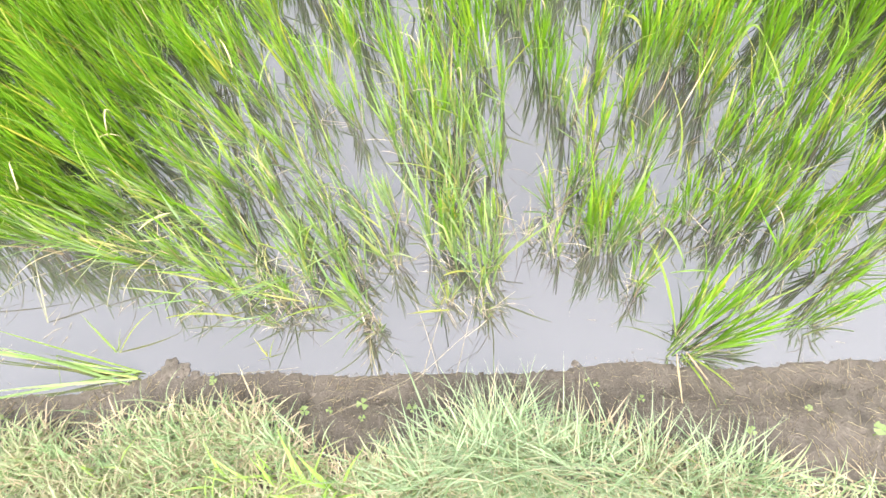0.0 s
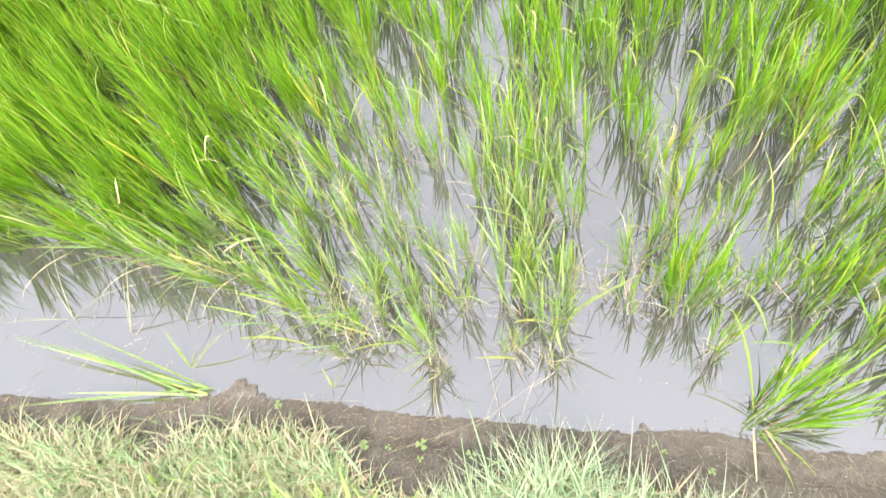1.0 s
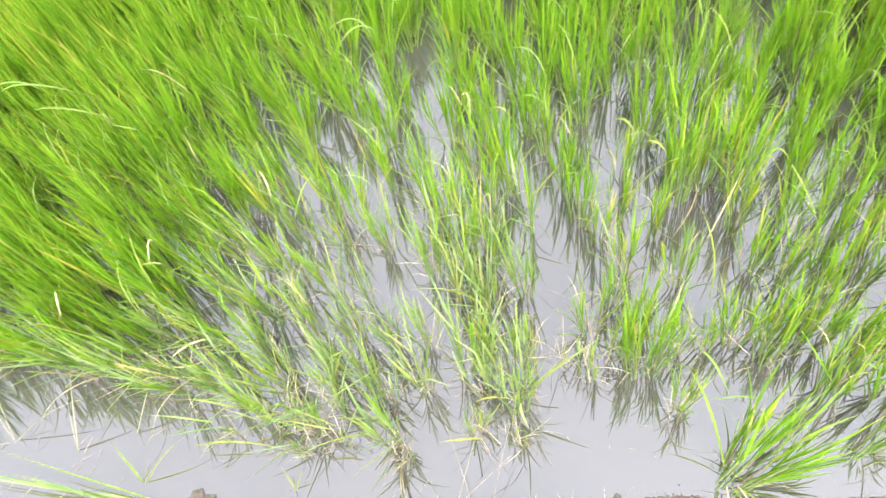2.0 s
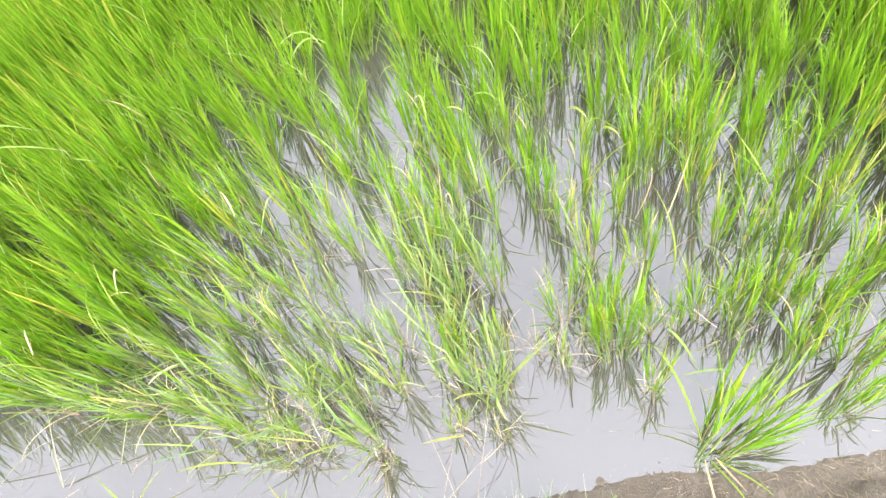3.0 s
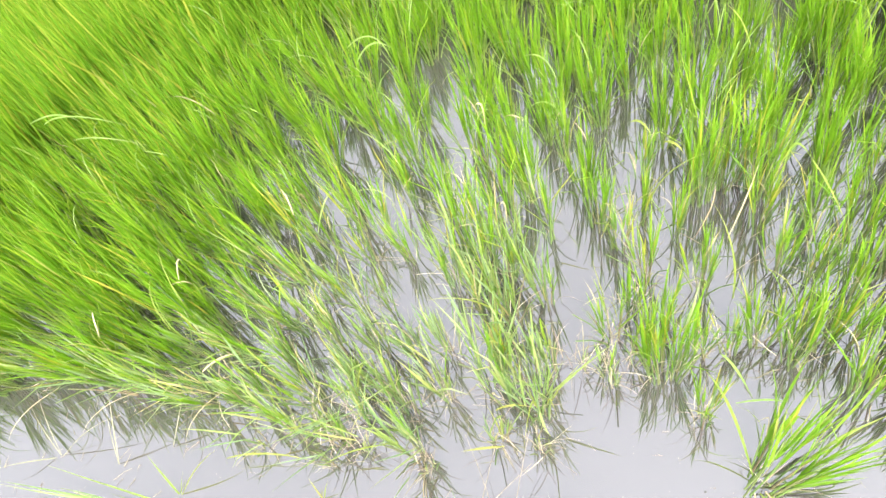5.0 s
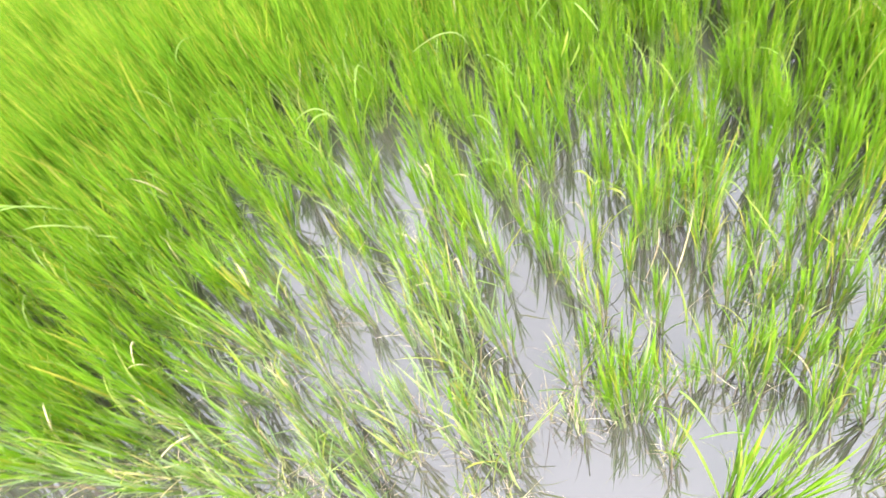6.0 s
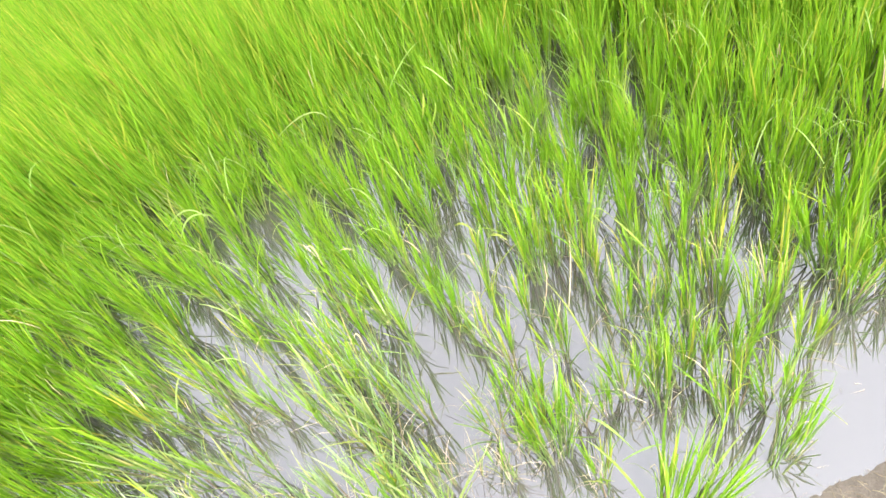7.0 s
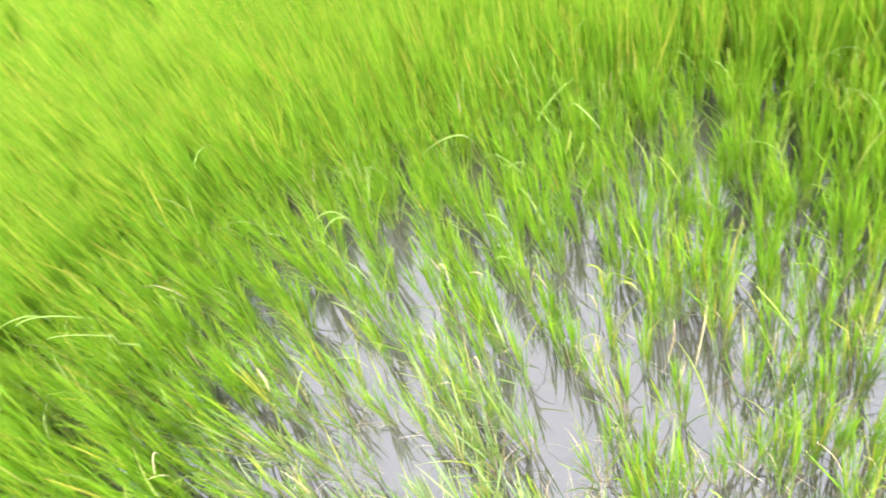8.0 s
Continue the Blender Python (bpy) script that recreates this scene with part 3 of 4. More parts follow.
for x, y, n, spread, size in ((-0.47, -0.63, 14, 0.025, 1.1), (-0.58, -0.62, 16, 0.04, 0.8), (-0.69, -0.62, 14, 0.04, 0.8), (-0.95, -0.6, 14, 0.05, 0.7), (0.2, -0.6, 7, 0.03, 0.6)):
    grass_tuft(x, y, n, spread, size, LIME, "fresh lime-green broad-bladed grass tuft on the bank")


# fine arching blades between the tufts
FINE = [blade(r.uniform(0.1, 0.23), r.uniform(0.0016, 0.0034), r.uniform(0.9, 2.4), 0.1, segs=5, fold=0.1, side=r.uniform(-0.2, 0.2)) for i in range(40)]
parts = []
HEARTS = ((-0.13, -0.545), (-0.12, -0.535), (-0.11, -0.55), (-0.03, -0.58), (0.07, -0.6), (0.21, -0.6), (-0.26, -0.61), (0.37, -0.61), (0.3, -0.65))
while len(parts) < 1900:
    hx, hy = r.choice(HEARTS)
    dx, dy = r.gauss(0, 0.045), r.gauss(0, 0.035)
    x, y = hx + dx, hy + dy
    if y > np.interp(x, EDGE[:, 0], EDGE[:, 1]) + 0.02:
        continue
    outward = math.atan2(dy, dx) + r.gauss(0, 0.7)
    parts.append((*r.choice(FINE), Matrix.Translation((x, y, ground_height(x, y) - 0.003)) @ turned(outward, r.uniform(0.0, 0.3) + 7.0 * math.hypot(dx, dy) * r.uniform(0.3, 1.0)) @ Matrix.Scale(r.uniform(0.6, 1.15) * (1 - 0.35 * min(1, max(0, x - 0.2) * 3)), 4)))
mass = join(parts)
tagged(new("fine_grass", mesh_of("fine_grass", mass[0], mass[1], fine_blade, mass[2])), "fine arching blue-green grass blades on the bank", "grass", kind="stuff")


# ---- small things on the bank and the water ----
def between(a, b, roll=0.0):
    """The pose of a blade that grows from a towards b."""
    d = Vector(b) - Vector(a)
    return Matrix.Translation(a) @ d.to_track_quat("Z", "X").to_matrix().to_4x4() @ Matrix.Rotation(roll, 4, "Z")


# a flattened rice plant lying out over the water from the bank
fallen = tagged(new("fallen_rice_plant"), "flattened yellow-green rice plant lying over the water", "rice plant")
fallen.matrix_basis = Matrix.Translation((-1.0, -0.325, 0.01))
LYING = [mesh_of("leaf", *p[:2], m, p[2]) for p, m in ((blade(0.62, 0.0075, 0.25), rice_leaf), (blade(0.46, 0.0045, 0.15), yellow_leaf), (blade(0.3, 0.007, 0.1, kink=1.9, kink_at=0.62), yellow_leaf), (blade(0.42, 0.008, 0.5), rice_leaf))]
for k, to, roll in ((0, (-0.54, 0.10, 0.09), 3.1), (0, (-0.53, 0.08, 0.08), 2.7), (3, (-0.44, 0.11, 0.10), 3.4), (1, (-0.40, 0.12, 0.13), 2.9), (2, (-0.26, 0.06, 0.11), 4.2), (3, (-0.36, -0.03, 0.05), 3.0), (3, (-0.44, 0.08, 0.06), 2.8), (0, (-0.38, -0.05, 0.03), 3.0)):
    piece("leaf", LYING[k], fallen, between((rng.gauss(-0.01, 0.012), rng.gauss(0, 0.012), 0), to, roll))

# dead stalks lying on the water
dull_straw = leaf_material("dull_straw", [(0.0, (0.22, 0.18, 0.11)), (1.0, (0.3, 0.25, 0.17))], (0.28, 0.23, 0.16), True, translucent=0.1, rough=0.7)
DEAD = mesh_of("straw", *(lambda p: (p[0], p[1], dull_straw, p[2]))(stalk(0.2, 0.0007, 0.0004, 0.06)))
for a, b in (((-0.69, 0.44, 0.004), (-0.48, 0.39, 0.012)), ((-0.67, 0.45, 0.004), (-0.47, 0.42, 0.008)), ((-0.79, -0.325, 0.008), (-0.54, -0.33, 0.008)), ((0.38, 0.22, 0.004), (0.47, 0.27, 0.012)),
             ((-0.28, -0.36, 0.03), (-0.22, -0.2, 0.12)), ((-0.2, -0.36, 0.03), (-0.14, -0.18, 0.14)), ((-0.3, -0.37, 0.03), (-0.16, -0.27, 0.1)), ((-0.24, -0.36, 0.02), (-0.27, -0.22, 0.11)), ((-0.5, -0.45, 0.05), (-0.32, -0.37, 0.05)), ((-0.45, -0.43, 0.05), (-0.27, -0.36, 0.05))):
    tagged(new("straw", DEAD), "dead straw stalk lying on water and mud", "straw", "straws").matrix_basis = between(a, b, rng.uniform(0, 6))

# mud clods at the water's edge
def clod(x, y, size, q):
    bm = bmesh.new()
    bmesh.ops.create_icosphere(bm, subdivisions=3, radius=size)
    for v in bm.verts:
        n = v.co.normalized()
        v.co *= 1 + 0.4 * noise.noise(n * 1.5 + Vector((q, 0, 0))) + 0.3 * noise.noise(n * 3.5 + Vector((0, q, 0))) + 0.16 * noise.noise(n * 8 + Vector((0, 0, q)))
        v.co.z *= 0.26
    me = bpy.data.meshes.new("mud_clod")
    bm.to_mesh(me)
    bm.free()
    me.materials.append(mud)
    tagged(new("mud_clod", me), "wet brown clod of mud at the water's edge", "clod", "mud clods").location = (x, y, max(0, ground_height(x, y)) + size * 0.1)


for q, (x, y, size) in enumerate(((-0.925, -0.305, 0.023), (-0.895, -0.31, 0.018), (-0.955, -0.325, 0.016), (-0.86, -0.325, 0.013), (0.08, -0.335, 0.008), (-0.3, -0.35, 0.012), (-0.05, -0.365, 0.01), (0.4, -0.39, 0.01), (-0.55, -0.38, 0.011))):
    clod(x, y, size, q)

# crumbs of soil
CRUMBS = []
for i in range(6):
    q = random.Random(40 + i)
    CRUMBS.append((np.array([(q.uniform(0.6, 1), 0, 0), (-q.uniform(0.6, 1), 0, 0), (0, q.uniform(0.6, 1), 0), (0, -q.uniform(0.6, 1), 0), (0, 0, q.uniform(0.5, 0.9)), (0, 0, -0.7)]),
                   [(0, 2, 4), (2, 1, 4), (1, 3, 4), (3, 0, 4), (2, 0, 5), (1, 2, 5), (3, 1, 5), (0, 3, 5)], np.zeros((6, 2))))
r = random.Random(33)
parts = []
while len(parts) < 9500:
    x = r.uniform(-1.8, 1.2)
    y = shore(x) - abs(r.gauss(0, 0.13)) + (0.008 if len(parts) < 8900 else 0.03)
    parts.append((*r.choice(CRUMBS), Matrix.Translation((x, y, max(ground_height(x, y), -0.001))) @ Matrix.Rotation(r.uniform(0, 6), 4, "Z") @ Matrix.Diagonal((*(0.0012 + 0.0052 * r.random() ** 2,) * 2, r.uniform(0.001, 0.0034), 1))))
bits = join(parts)
tagged(new("soil_crumbs", mesh_of("soil_crumbs", bits[0], bits[1], mud, smooth=False)), "crumbs of wet soil along the shore", "soil", kind="stuff")

# chopped straw and dead blades strewn over the mud and floating
LITTER = [flat_blade(r.uniform(0.008, 0.05), r.uniform(0.001, 0.0026), r.uniform(-0.6, 0.6), 0, 3) for i in range(12)]
parts = []
while len(parts) < 3300:
    x = r.uniform(-1.7, 1.1)
    y = shore(x) + (r.uniform(-0.26, -0.01) if len(parts) < 3050 else r.uniform(0.0, 0.5))
    parts.append((*r.choice(LITTER), Matrix.Translation((x, y, max(0.002, ground_height(x, y) + 0.004))) @ Matrix.Rotation(r.uniform(0, 6.283), 4, "Z") @ Matrix.Rotation(1.52 + r.gauss(0, 0.1), 4, "Y") @ Matrix.Rotation(1.57, 4, "Z")))
litter = join(parts)
straw_mat = leaf_material("straw_litter", [(0.0, (0.4, 0.33, 0.2)), (0.6, (0.5, 0.42, 0.28)), (1.0, (0.24, 0.17, 0.11))], (0.5, 0.42, 0.3), False, translucent=0.15, rough=0.7)
tagged(new("straw_litter", mesh_of("straw_litter", litter[0], litter[1], straw_mat, litter[2])), "bits of pale straw on mud and water", "litter", kind="stuff")


# clover seedlings
def leaflet(n=8, size=0.0085):
    v, f = [(0, 0, 0)], []
    for i in range(n + 1):
        a = -0.6 + 1.2 * i / n
        rr = size * (0.55 + 0.45 * math.cos(a) ** 0.5) * (0.86 if i == n // 2 else 1)
        v.append((rr * math.cos(a), rr * math.sin(a), 0.18 * rr * abs(math.sin(a))))
    f = [(0, i, i + 1) for i in range(1, n + 1)]
    return np.array(v), f, np.array([(0.5, 0.3)] * len(v))


lf = leaflet()
LEAFLET = mesh_of("leaflet", lf[0], lf[1], clover_leaf, lf[2])
st = stalk(0.02, 0.0009, 0.0007, 0.3)
SPRIG = mesh_of("stem", st[0], st[1], clover_leaf, st[2])


def seedling(x, y, size, leaves, q):
    thing = tagged(new("seedling"), "small light green seedling sprouting from wet mud", "seedling", "seedlings on the bank")
    thing.matrix_basis = Matrix.Translation((x, y, ground_height(x, y))) @ Matrix.Rotation(q.uniform(0, 6), 4, "Z") @ Matrix.Scale(size, 4)
    piece("stem", SPRIG, thing, Matrix.Identity(4))
    for i in range(leaves):
        piece("leaflet", LEAFLET, thing, Matrix.Translation((0.005, 0, 0.019)) @ Matrix.Rotation(6.283 * i / leaves + q.uniform(-0.2, 0.2), 4, "Z") @ Matrix.Rotation(q.uniform(-0.2, 0.25), 4, "Y") @ Matrix.Scale(q.uniform(0.8, 1.2), 4))


q = random.Random(77)
for x, y, size, n in ((-0.80, -0.34, 1.3, 4), (-0.56, -0.43, 1.5, 4), (-0.42, -0.43, 1.5, 3), (-0.42, -0.46, 1.0, 3), (-0.50, -0.43, 0.9, 3), (-0.30, -0.43, 1.4, 3), (0.12, -0.39, 0.8, 3), (0.21, -0.43, 1.1, 3), (0.42, -0.51, 1.3, 4),
                      (0.56, -0.47, 0.9, 4), (0.668, -0.53, 1.6, 5), (-0.38, -0.26, 1.2, 4), (-0.35, -0.28, 1.2, 4), (0.1, -0.38, 0.7, 2), (-1.32, -0.42, 1.6, 4)):
    seedling(x, y, size, n, q)


# single leaves that stand out, each on its plant's tillers
ARCHED = mesh_of("leaf", *(lambda p: (p[0], p[1], yellow_leaf, p[2]))(blade(0.3, 0.0055, 1.7, 0.1, segs=9)))
BROAD = mesh_of("leaf", *(lambda p: (p[0], p[1], rice_leaf, p[2]))(blade(0.17, 0.011, 0.25)))
HANGING = mesh_of("leaf", *(lambda p: (p[0], p[1], dry_leaf, p[2]))(blade(0.22, 0.003, 2.2, 0.3, segs=9)))
PLANTS = [o for o in scene.objects if o.name.startswith("rice_plant")]
bpy.context.view_layer.update()


def extra_leaf(me, a, b, roll, label):
    """A leaf from a towards b, on the plant nearest to a."""
    thing = min(PLANTS, key=lambda o: (o.location.x - a[0]) ** 2 + (o.location.y - a[1]) ** 2)
    piece("leaf", me, thing, thing.matrix_basis.inverted() @ between(a, b, roll), label)


def curved_leaf(root, bend, tip, width, mat, label):
    """A leaf that runs from root past bend to tip, on the plant nearest to its root."""
    a, b, c = Vector(root), Vector(bend), Vector(tip)
    b = 2 * b - (a + c) / 2
    v, uv, f, n = [], [], [], 9
    for i in range(n + 1):
        s = i / n
        at, ahead = (1 - s) ** 2 * a + 2 * s * (1 - s) * b + s * s * c, 2 * (1 - s) * (b - a) + 2 * s * (c - b)
        across = ahead.cross(Vector((0.25, -0.9, 0.5))).normalized()
        up = across.cross(ahead).normalized()
        w = 0.5 * width * (0.5 + 0.5 * min(1, s / 0.3)) * max(0.04, 1 - max(0, (s - 0.45) / 0.55) ** 1.6)
        v += [at - across * w + up * 0.2 * w, at, at + across * w + up * 0.2 * w]
        uv += [(0, s), (0.5, s), (1, s)]
    for k in range(0, 3 * n, 3):
        f += [(k, k + 1, k + 4, k + 3), (k + 1, k + 2, k + 5, k + 4)]
    thing = min(PLANTS, key=lambda o: (o.location.x - root[0]) ** 2 + (o.location.y - root[1]) ** 2)
    piece("leaf", mesh_of("leaf", np.array([tuple(p) for p in v]), f, mat, np.array(uv)), thing, thing.matrix_basis.inverted(), label)


extra_leaf(BROAD, (-0.1, -0.09, 0.12), (-0.25, -0.07, 0.12), 1.57, "light green leaf lying level")
curved_leaf((0.363, 0.206, 0.20), (0.400, 0.237, 0.31), (0.413, 0.239, 0.42), 0.0036, dry_leaf, "bleached dry leaf standing upright")
curved_leaf((0.312, 0.207, 0.12), (0.333, 0.221, 0.16), (0.357, 0.243, 0.19), 0.0043, dry_leaf, "dry leaf folded down on its stem")
curved_leaf((0.310, 0.289, 0.10), (0.349, 0.308, 0.20), (0.358, 0.338, 0.25), 0.0029, dry_leaf, "dry brown leaf among the stems")
curved_leaf((0.317, -0.291, 0.02), (0.279, -0.203, 0.17), (0.231, -0.156, 0.27), 0.006, yellow_leaf, "yellowing leaf bent over")
curved_leaf((0.268, -0.123, 0.27), (0.293, -0.151, 0.25), (0.326, -0.184, 0.17), 0.0050, pale_leaf, "pale yellow leaf hanging bent")
curved_leaf((0.291, -0.188, 0.17), (0.346, -0.189, 0.18), (0.394, -0.191, 0.16), 0.0043, pale_leaf, "pale leaf bent level")
curved_leaf((0.341, -0.278, 0.02), (0.360, -0.238, 0.12), (0.367, -0.202, 0.20), 0.006, yellow_leaf, "yellow-green upright leaf")
curved_leaf((0.502, 0.316, 0.28), (0.516, 0.326, 0.36), (0.550, 0.299, 0.33), 0.005, yellow_leaf, "yellow-green leaf arching over")
curved_leaf((0.550, 0.299, 0.33), (0.582, 0.247, 0.28), (0.617, 0.205, 0.20), 0.004, yellow_leaf, "long yellowing leaf hanging down")
curved_leaf((0.197, 0.571, 0.27), (0.221, 0.552, 0.28), (0.244, 0.524, 0.25), 0.006, yellow_leaf, "yellow-green leaf arching over")
curved_leaf((0.269, 0.499, 0.25), (0.293, 0.477, 0.26), (0.311, 0.453, 0.24), 0.006, yellow_leaf, "yellow-green leaf arching over")
curved_leaf((-0.581, 0.928, 0.36), (-0.500, 0.897, 0.44), (-0.436, 0.871, 0.42), 0.0050, pale_leaf, "pale leaf arching over the crop")
curved_leaf((-1.730, 0.928, 0.36), (-1.512, 0.830, 0.44), (-1.324, 0.800, 0.38), 0.0050, pale_leaf, "pale leaf arching over the crop")
curved_leaf((-1.564, 0.813, 0.36), (-1.371, 0.719, 0.42), (-1.224, 0.691, 0.38), 0.0036, pale_leaf, "pale leaf bent level")
curved_leaf((-1.255, 0.694, 0.36), (-1.184, 0.652, 0.38), (-1.147, 0.642, 0.37), 0.0036, pale_leaf, "pale leaf tip bent level")
curved_leaf((-0.733, 0.452, 0.14), (-0.673, 0.459, 0.25), (-0.624, 0.456, 0.30), 0.0043, pale_leaf, "pale green leaf standing upright")
curved_leaf((-0.157, 0.347, 0.20), (-0.152, 0.344, 0.28), (-0.167, 0.341, 0.27), 0.0036, dry_leaf, "dry leaf tip curled over")
curved_leaf((-0.194, 0.642, 0.28), (-0.191, 0.637, 0.36), (-0.211, 0.632, 0.36), 0.0036, dry_leaf, "dry leaf tip curled over")
curved_leaf((-0.135, 0.640, 0.30), (-0.107, 0.606, 0.33), (-0.083, 0.591, 0.32), 0.0029, dry_leaf, "dry leaf tip curled over")
curved_leaf((-0.062, 0.812, 0.36), (-0.004, 0.724, 0.40), (0.023, 0.639, 0.36), 0.0036, pale_leaf, "pale leaf arching over")
curved_leaf((-0.068, 0.656, 0.30), (-0.014, 0.635, 0.33), (0.028, 0.604, 0.28), 0.0029, pale_leaf, "pale leaf arching over")
curved_leaf((-0.566, 0.683, 0.30), (-0.484, 0.600, 0.30), (-0.438, 0.541, 0.24), 0.0036, pale_leaf, "pale leaf hanging over water")
curved_leaf((-0.629, 0.563, 0.22), (-0.590, 0.520, 0.24), (-0.587, 0.512, 0.20), 0.0036, pale_leaf, "pale leaf tip hanging over")
curved_leaf((-0.575, 0.502, 0.24), (-0.501, 0.468, 0.26), (-0.470, 0.453, 0.20), 0.0029, pale_leaf, "pale leaf arching over")
curved_leaf((-0.500, -0.103, 0.04), (-0.425, -0.085, 0.09), (-0.388, -0.105, 0.08), 0.0029, pale_leaf, "straw-pale leaf over the water")
curved_leaf((-0.694, -0.019, 0.12), (-0.605, -0.062, 0.14), (-0.500, -0.091, 0.10), 0.005, yellow_leaf, "straw-yellow leaf bent level")
curved_leaf((-0.580, -0.099, 0.06), (-0.548, -0.033, 0.16), (-0.509, -0.024, 0.19), 0.004, yellow_leaf, "yellow leaf bent over")
curved_leaf((-0.942, -0.163, 0.05), (-0.873, -0.127, 0.10), (-0.783, -0.089, 0.12), 0.0029, pale_leaf, "thin pale leaf bent over the water")
curved_leaf((-0.948, -0.177, 0.03), (-0.825, -0.179, 0.05), (-0.701, -0.197, 0.02), 0.006, yellow_leaf, "yellow-green leaf lying on the water")
curved_leaf((-0.778, -0.129, 0.08), (-0.696, -0.130, 0.10), (-0.613, -0.103, 0.10), 0.004, yellow_leaf, "yellow-green leaf bent level")
curved_leaf((-0.964, -0.009, 0.20), (-0.901, -0.000, 0.24), (-0.856, 0.011, 0.24), 0.0043, dry_leaf, "dry yellow leaf lying over the crop")
curved_leaf((-0.970, -0.027, 0.18), (-0.912, -0.038, 0.20), (-0.875, -0.025, 0.20), 0.0036, dry_leaf, "dry yellow leaf lying over the crop")
curved_leaf((-1.046, 0.221, 0.28), (-1.025, 0.248, 0.34), (-1.010, 0.250, 0.34), 0.0036, dry_leaf, "dry leaf tip curled over")
curved_leaf((-1.268, 0.099, 0.26), (-1.254, 0.119, 0.31), (-1.248, 0.131, 0.33), 0.0043, dry_leaf, "brown dry leaf tip")
curved_leaf((-0.756, 0.430, 0.26), (-0.750, 0.439, 0.32), (-0.765, 0.460, 0.34), 0.0043, dry_leaf, "brown dry leaf tip")
curved_leaf((-1.087, 0.238, 0.26), (-1.041, 0.229, 0.28), (-1.013, 0.224, 0.27), 0.0029, dry_leaf, "brown dry leaf among the green")
curved_leaf((-0.213, -0.195, 0.03), (-0.264, -0.203, 0.05), (-0.316, -0.204, 0.04), 0.007, yellow_leaf, "yellow-green leaf bent level")
curved_leaf((-0.119, -0.130, 0.10), (-0.113, -0.168, 0.09), (-0.100, -0.191, 0.06), 0.0065, pale_leaf, "pale broad leaf hanging down")
curved_leaf((-0.220, -0.133, 0.10), (-0.181, -0.132, 0.12), (-0.136, -0.139, 0.12), 0.006, yellow_leaf, "yellow-green leaf bent level")
curved_leaf((-0.114, -0.061, 0.18), (-0.106, -0.003, 0.26), (-0.104, 0.018, 0.30), 0.0043, pale_leaf, "bleached pale leaf standing upright")
curved_leaf((-0.215, 1.276, 0.34), (-0.076, 1.167, 0.44), (-0.017, 1.131, 0.40), 0.0043, pale_leaf, "pale leaf arching over")
curved_leaf((-0.633, 1.052, 0.34), (-0.527, 0.995, 0.40), (-0.472, 0.928, 0.36), 0.0043, pale_leaf, "pale leaf arching over")
curved_leaf((-1.800, 0.949, 0.36), (-1.611, 0.884, 0.42), (-1.512, 0.841, 0.40), 0.0050, pale_leaf, "pale leaf arching over")
curved_leaf((-1.193, 1.640, 0.36), (-1.146, 1.667, 0.42), (-1.081, 1.681, 0.42), 0.0050, pale_leaf, "pale leaf curled over")
curved_leaf((0.205, 1.199, 0.38), (0.290, 1.205, 0.46), (0.361, 1.193, 0.50), 0.0043, pale_leaf, "pale straight leaf above the crop")
curved_leaf((0.270, 0.930, 0.36), (0.297, 0.917, 0.42), (0.302, 0.923, 0.44), 0.007, yellow_leaf, "orange-yellow upright leaf")
curved_leaf((0.292, 1.053, 0.40), (0.276, 1.044, 0.36), (0.262, 1.072, 0.30), 0.007, yellow_leaf, "orange-yellow upright leaf")
for a, b, roll in (((-0.18, 0.1, 0.1), (-0.2, 0.05, 0.4), 2.0), ((-0.36, 0.6, 0.1), (-0.34, 0.6, 0.5), 1.0), ((0.2, 0.38, 0.1), (0.22, 0.36, 0.4), 4.0), ((0.36, 0.1, 0.1), (0.36, 0.08, 0.35), 0.3), ((-0.5, 0.9, 0.15), (-0.5, 0.9, 0.5), 0.4), ((-0.15, 0.95, 0.15), (-0.15, 0.95, 0.5), 0.2)):
    extra_leaf(ARCHED, a, b, roll, "yellow-green leaf arching over")
for a, b, roll in (((-1.16, -0.02, 0.15), (-1.2, -0.12, 0.4), 2.9), ((-1.5, 0.04, 0.1), (-1.5, -0.08, 0.25), 2.6), ((-0.95, 0.0, 0.08), (-0.98, -0.1, 0.25), 3.0)):
    extra_leaf(HANGING, a, b, roll, "dry leaf hanging down to the water")
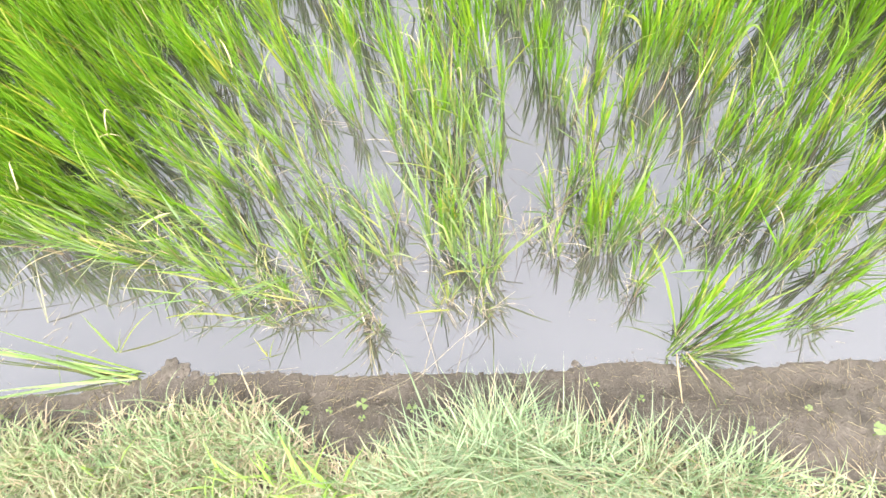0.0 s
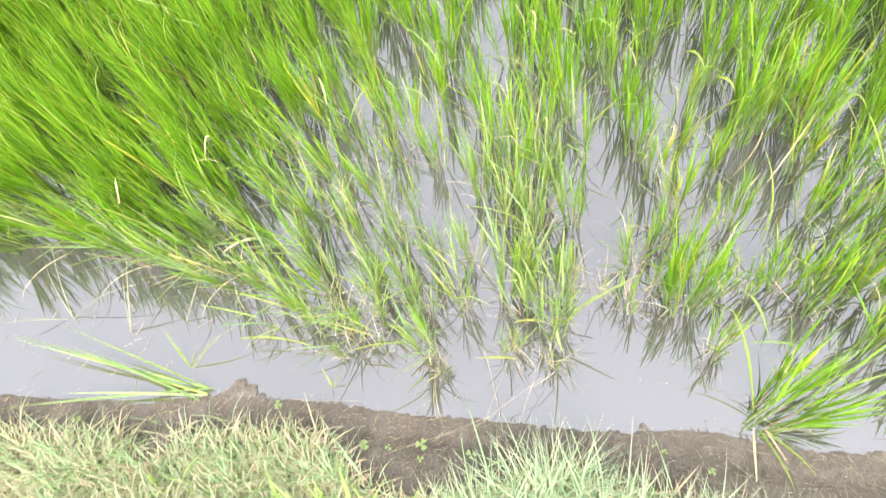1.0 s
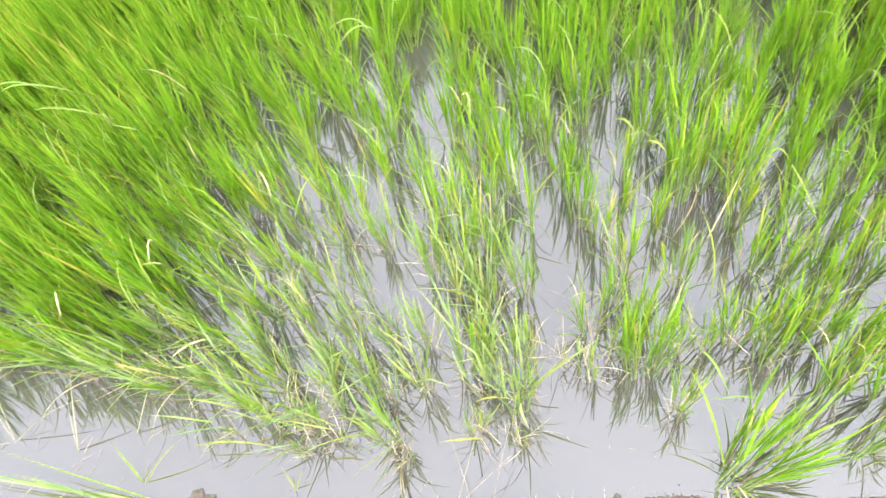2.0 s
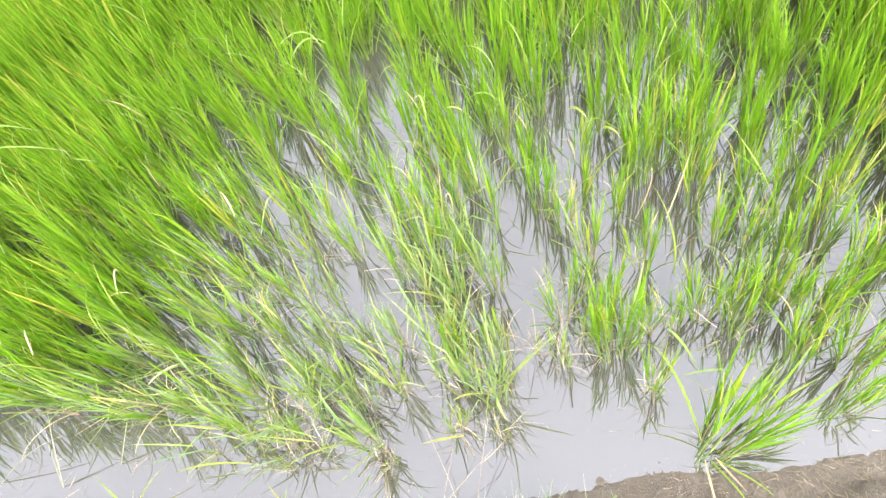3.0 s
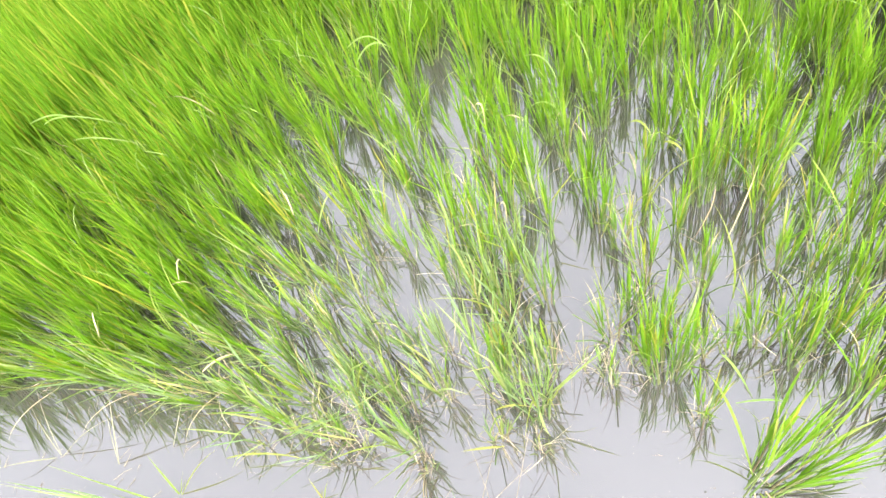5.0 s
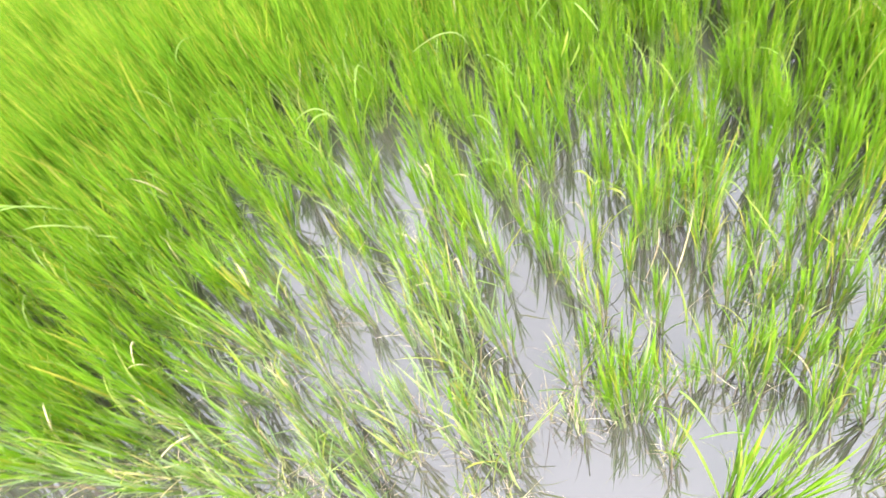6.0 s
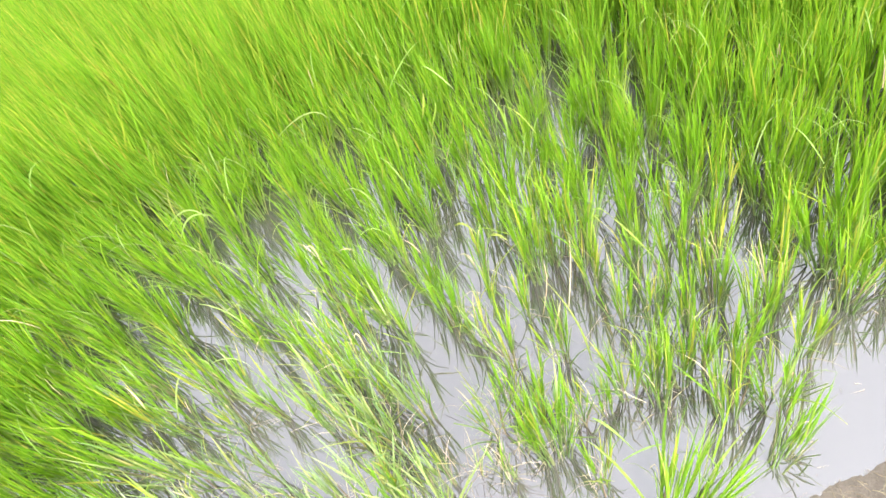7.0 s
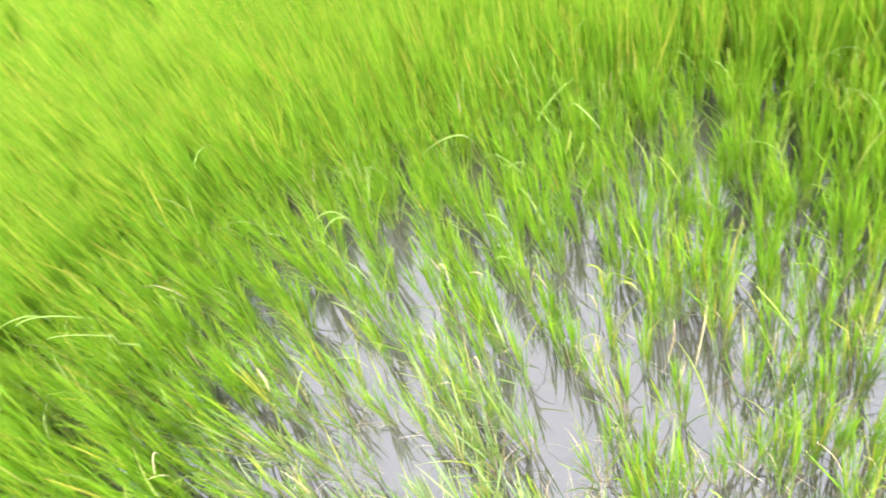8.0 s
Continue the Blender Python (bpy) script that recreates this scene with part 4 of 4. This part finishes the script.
for a, b, me, label in (((0.33, -0.33, 0.04), (0.37, -0.42, 0.06), DRY_MESHES[0], "dry leaf drooping onto the mud"), ((0.33, -0.33, 0.03), (0.42, -0.41, 0.05), YELLOW_MESHES[2], "yellow leaf drooping onto the mud"), ((0.31, -0.33, 0.03), (0.3, -0.42, 0.05), DRY_MESHES[2], "dry leaf drooping onto the mud"), ((0.32, -0.33, 0.03), (0.35, -0.4, 0.06), YELLOW_MESHES[2], "yellow leaf drooping onto the mud")):
    extra_leaf(me, a, b, 3.14, label)


def sprig(x, y, ends, mat, label):
    """A few thin leaves growing out of the water: where each one ends, and its width."""
    thing = tagged(new("rice_sprig"), label, "rice sprig", "sprigs by the bank")
    thing.matrix_basis = Matrix.Translation((x, y, -0.006))
    for (ex, ey, ez), width, droop in ends:
        d = Vector((ex - x, ey - y, ez))
        p = blade(d.length * 1.05, width, droop, segs=8)
        piece("leaf", mesh_of("leaf", p[0], p[1], mat, p[2]), thing, between((0, 0, 0), d, 3.1))


sprig_straw = leaf_material("sprig_straw", [(0.0, (0.19, 0.19, 0.11)), (1.0, (0.27, 0.25, 0.16))], (0.28, 0.25, 0.17), True, translucent=0.3)
sprig(-1.08, -0.258, (((-1.136, -0.186, 0.1), 0.006, 0.2), ((-0.972, -0.183, 0.12), 0.005, 0.9), ((-1.05, -0.22, 0.07), 0.003, 0.3)), yellow_leaf, "thin yellow-green rice sprig standing in muddy water")
sprig(-1.503, -0.126, (((-1.656, -0.17, 0.08), 0.0035, 0.5), ((-1.284, -0.058, 0.15), 0.0035, 0.9), ((-1.49, -0.012, 0.2), 0.0035, 0.3), ((-1.53, -0.04, 0.16), 0.003, 0.5)), sprig_straw, "withered pale rice sprig standing in muddy water")
sprig(-1.3, -0.166, (((-1.251, -0.033, 0.19), 0.006, 0.1), ((-1.27, -0.06, 0.17), 0.003, 0.2)), sprig_straw, "dry leaves drooping into the water")
sprig(-1.144, -0.128, (((-1.057, -0.023, 0.14), 0.0045, 0.1),), sprig_straw, "dry leaf drooping into the water")
sprig(-0.674, -0.288, (((-0.7, -0.25, 0.05), 0.004, 0.3), ((-0.65, -0.26, 0.06), 0.004, 0.4), ((-0.68, -0.3, 0.05), 0.003, 0.5)), yellow_leaf, "small pale green sprig at the muddy edge")
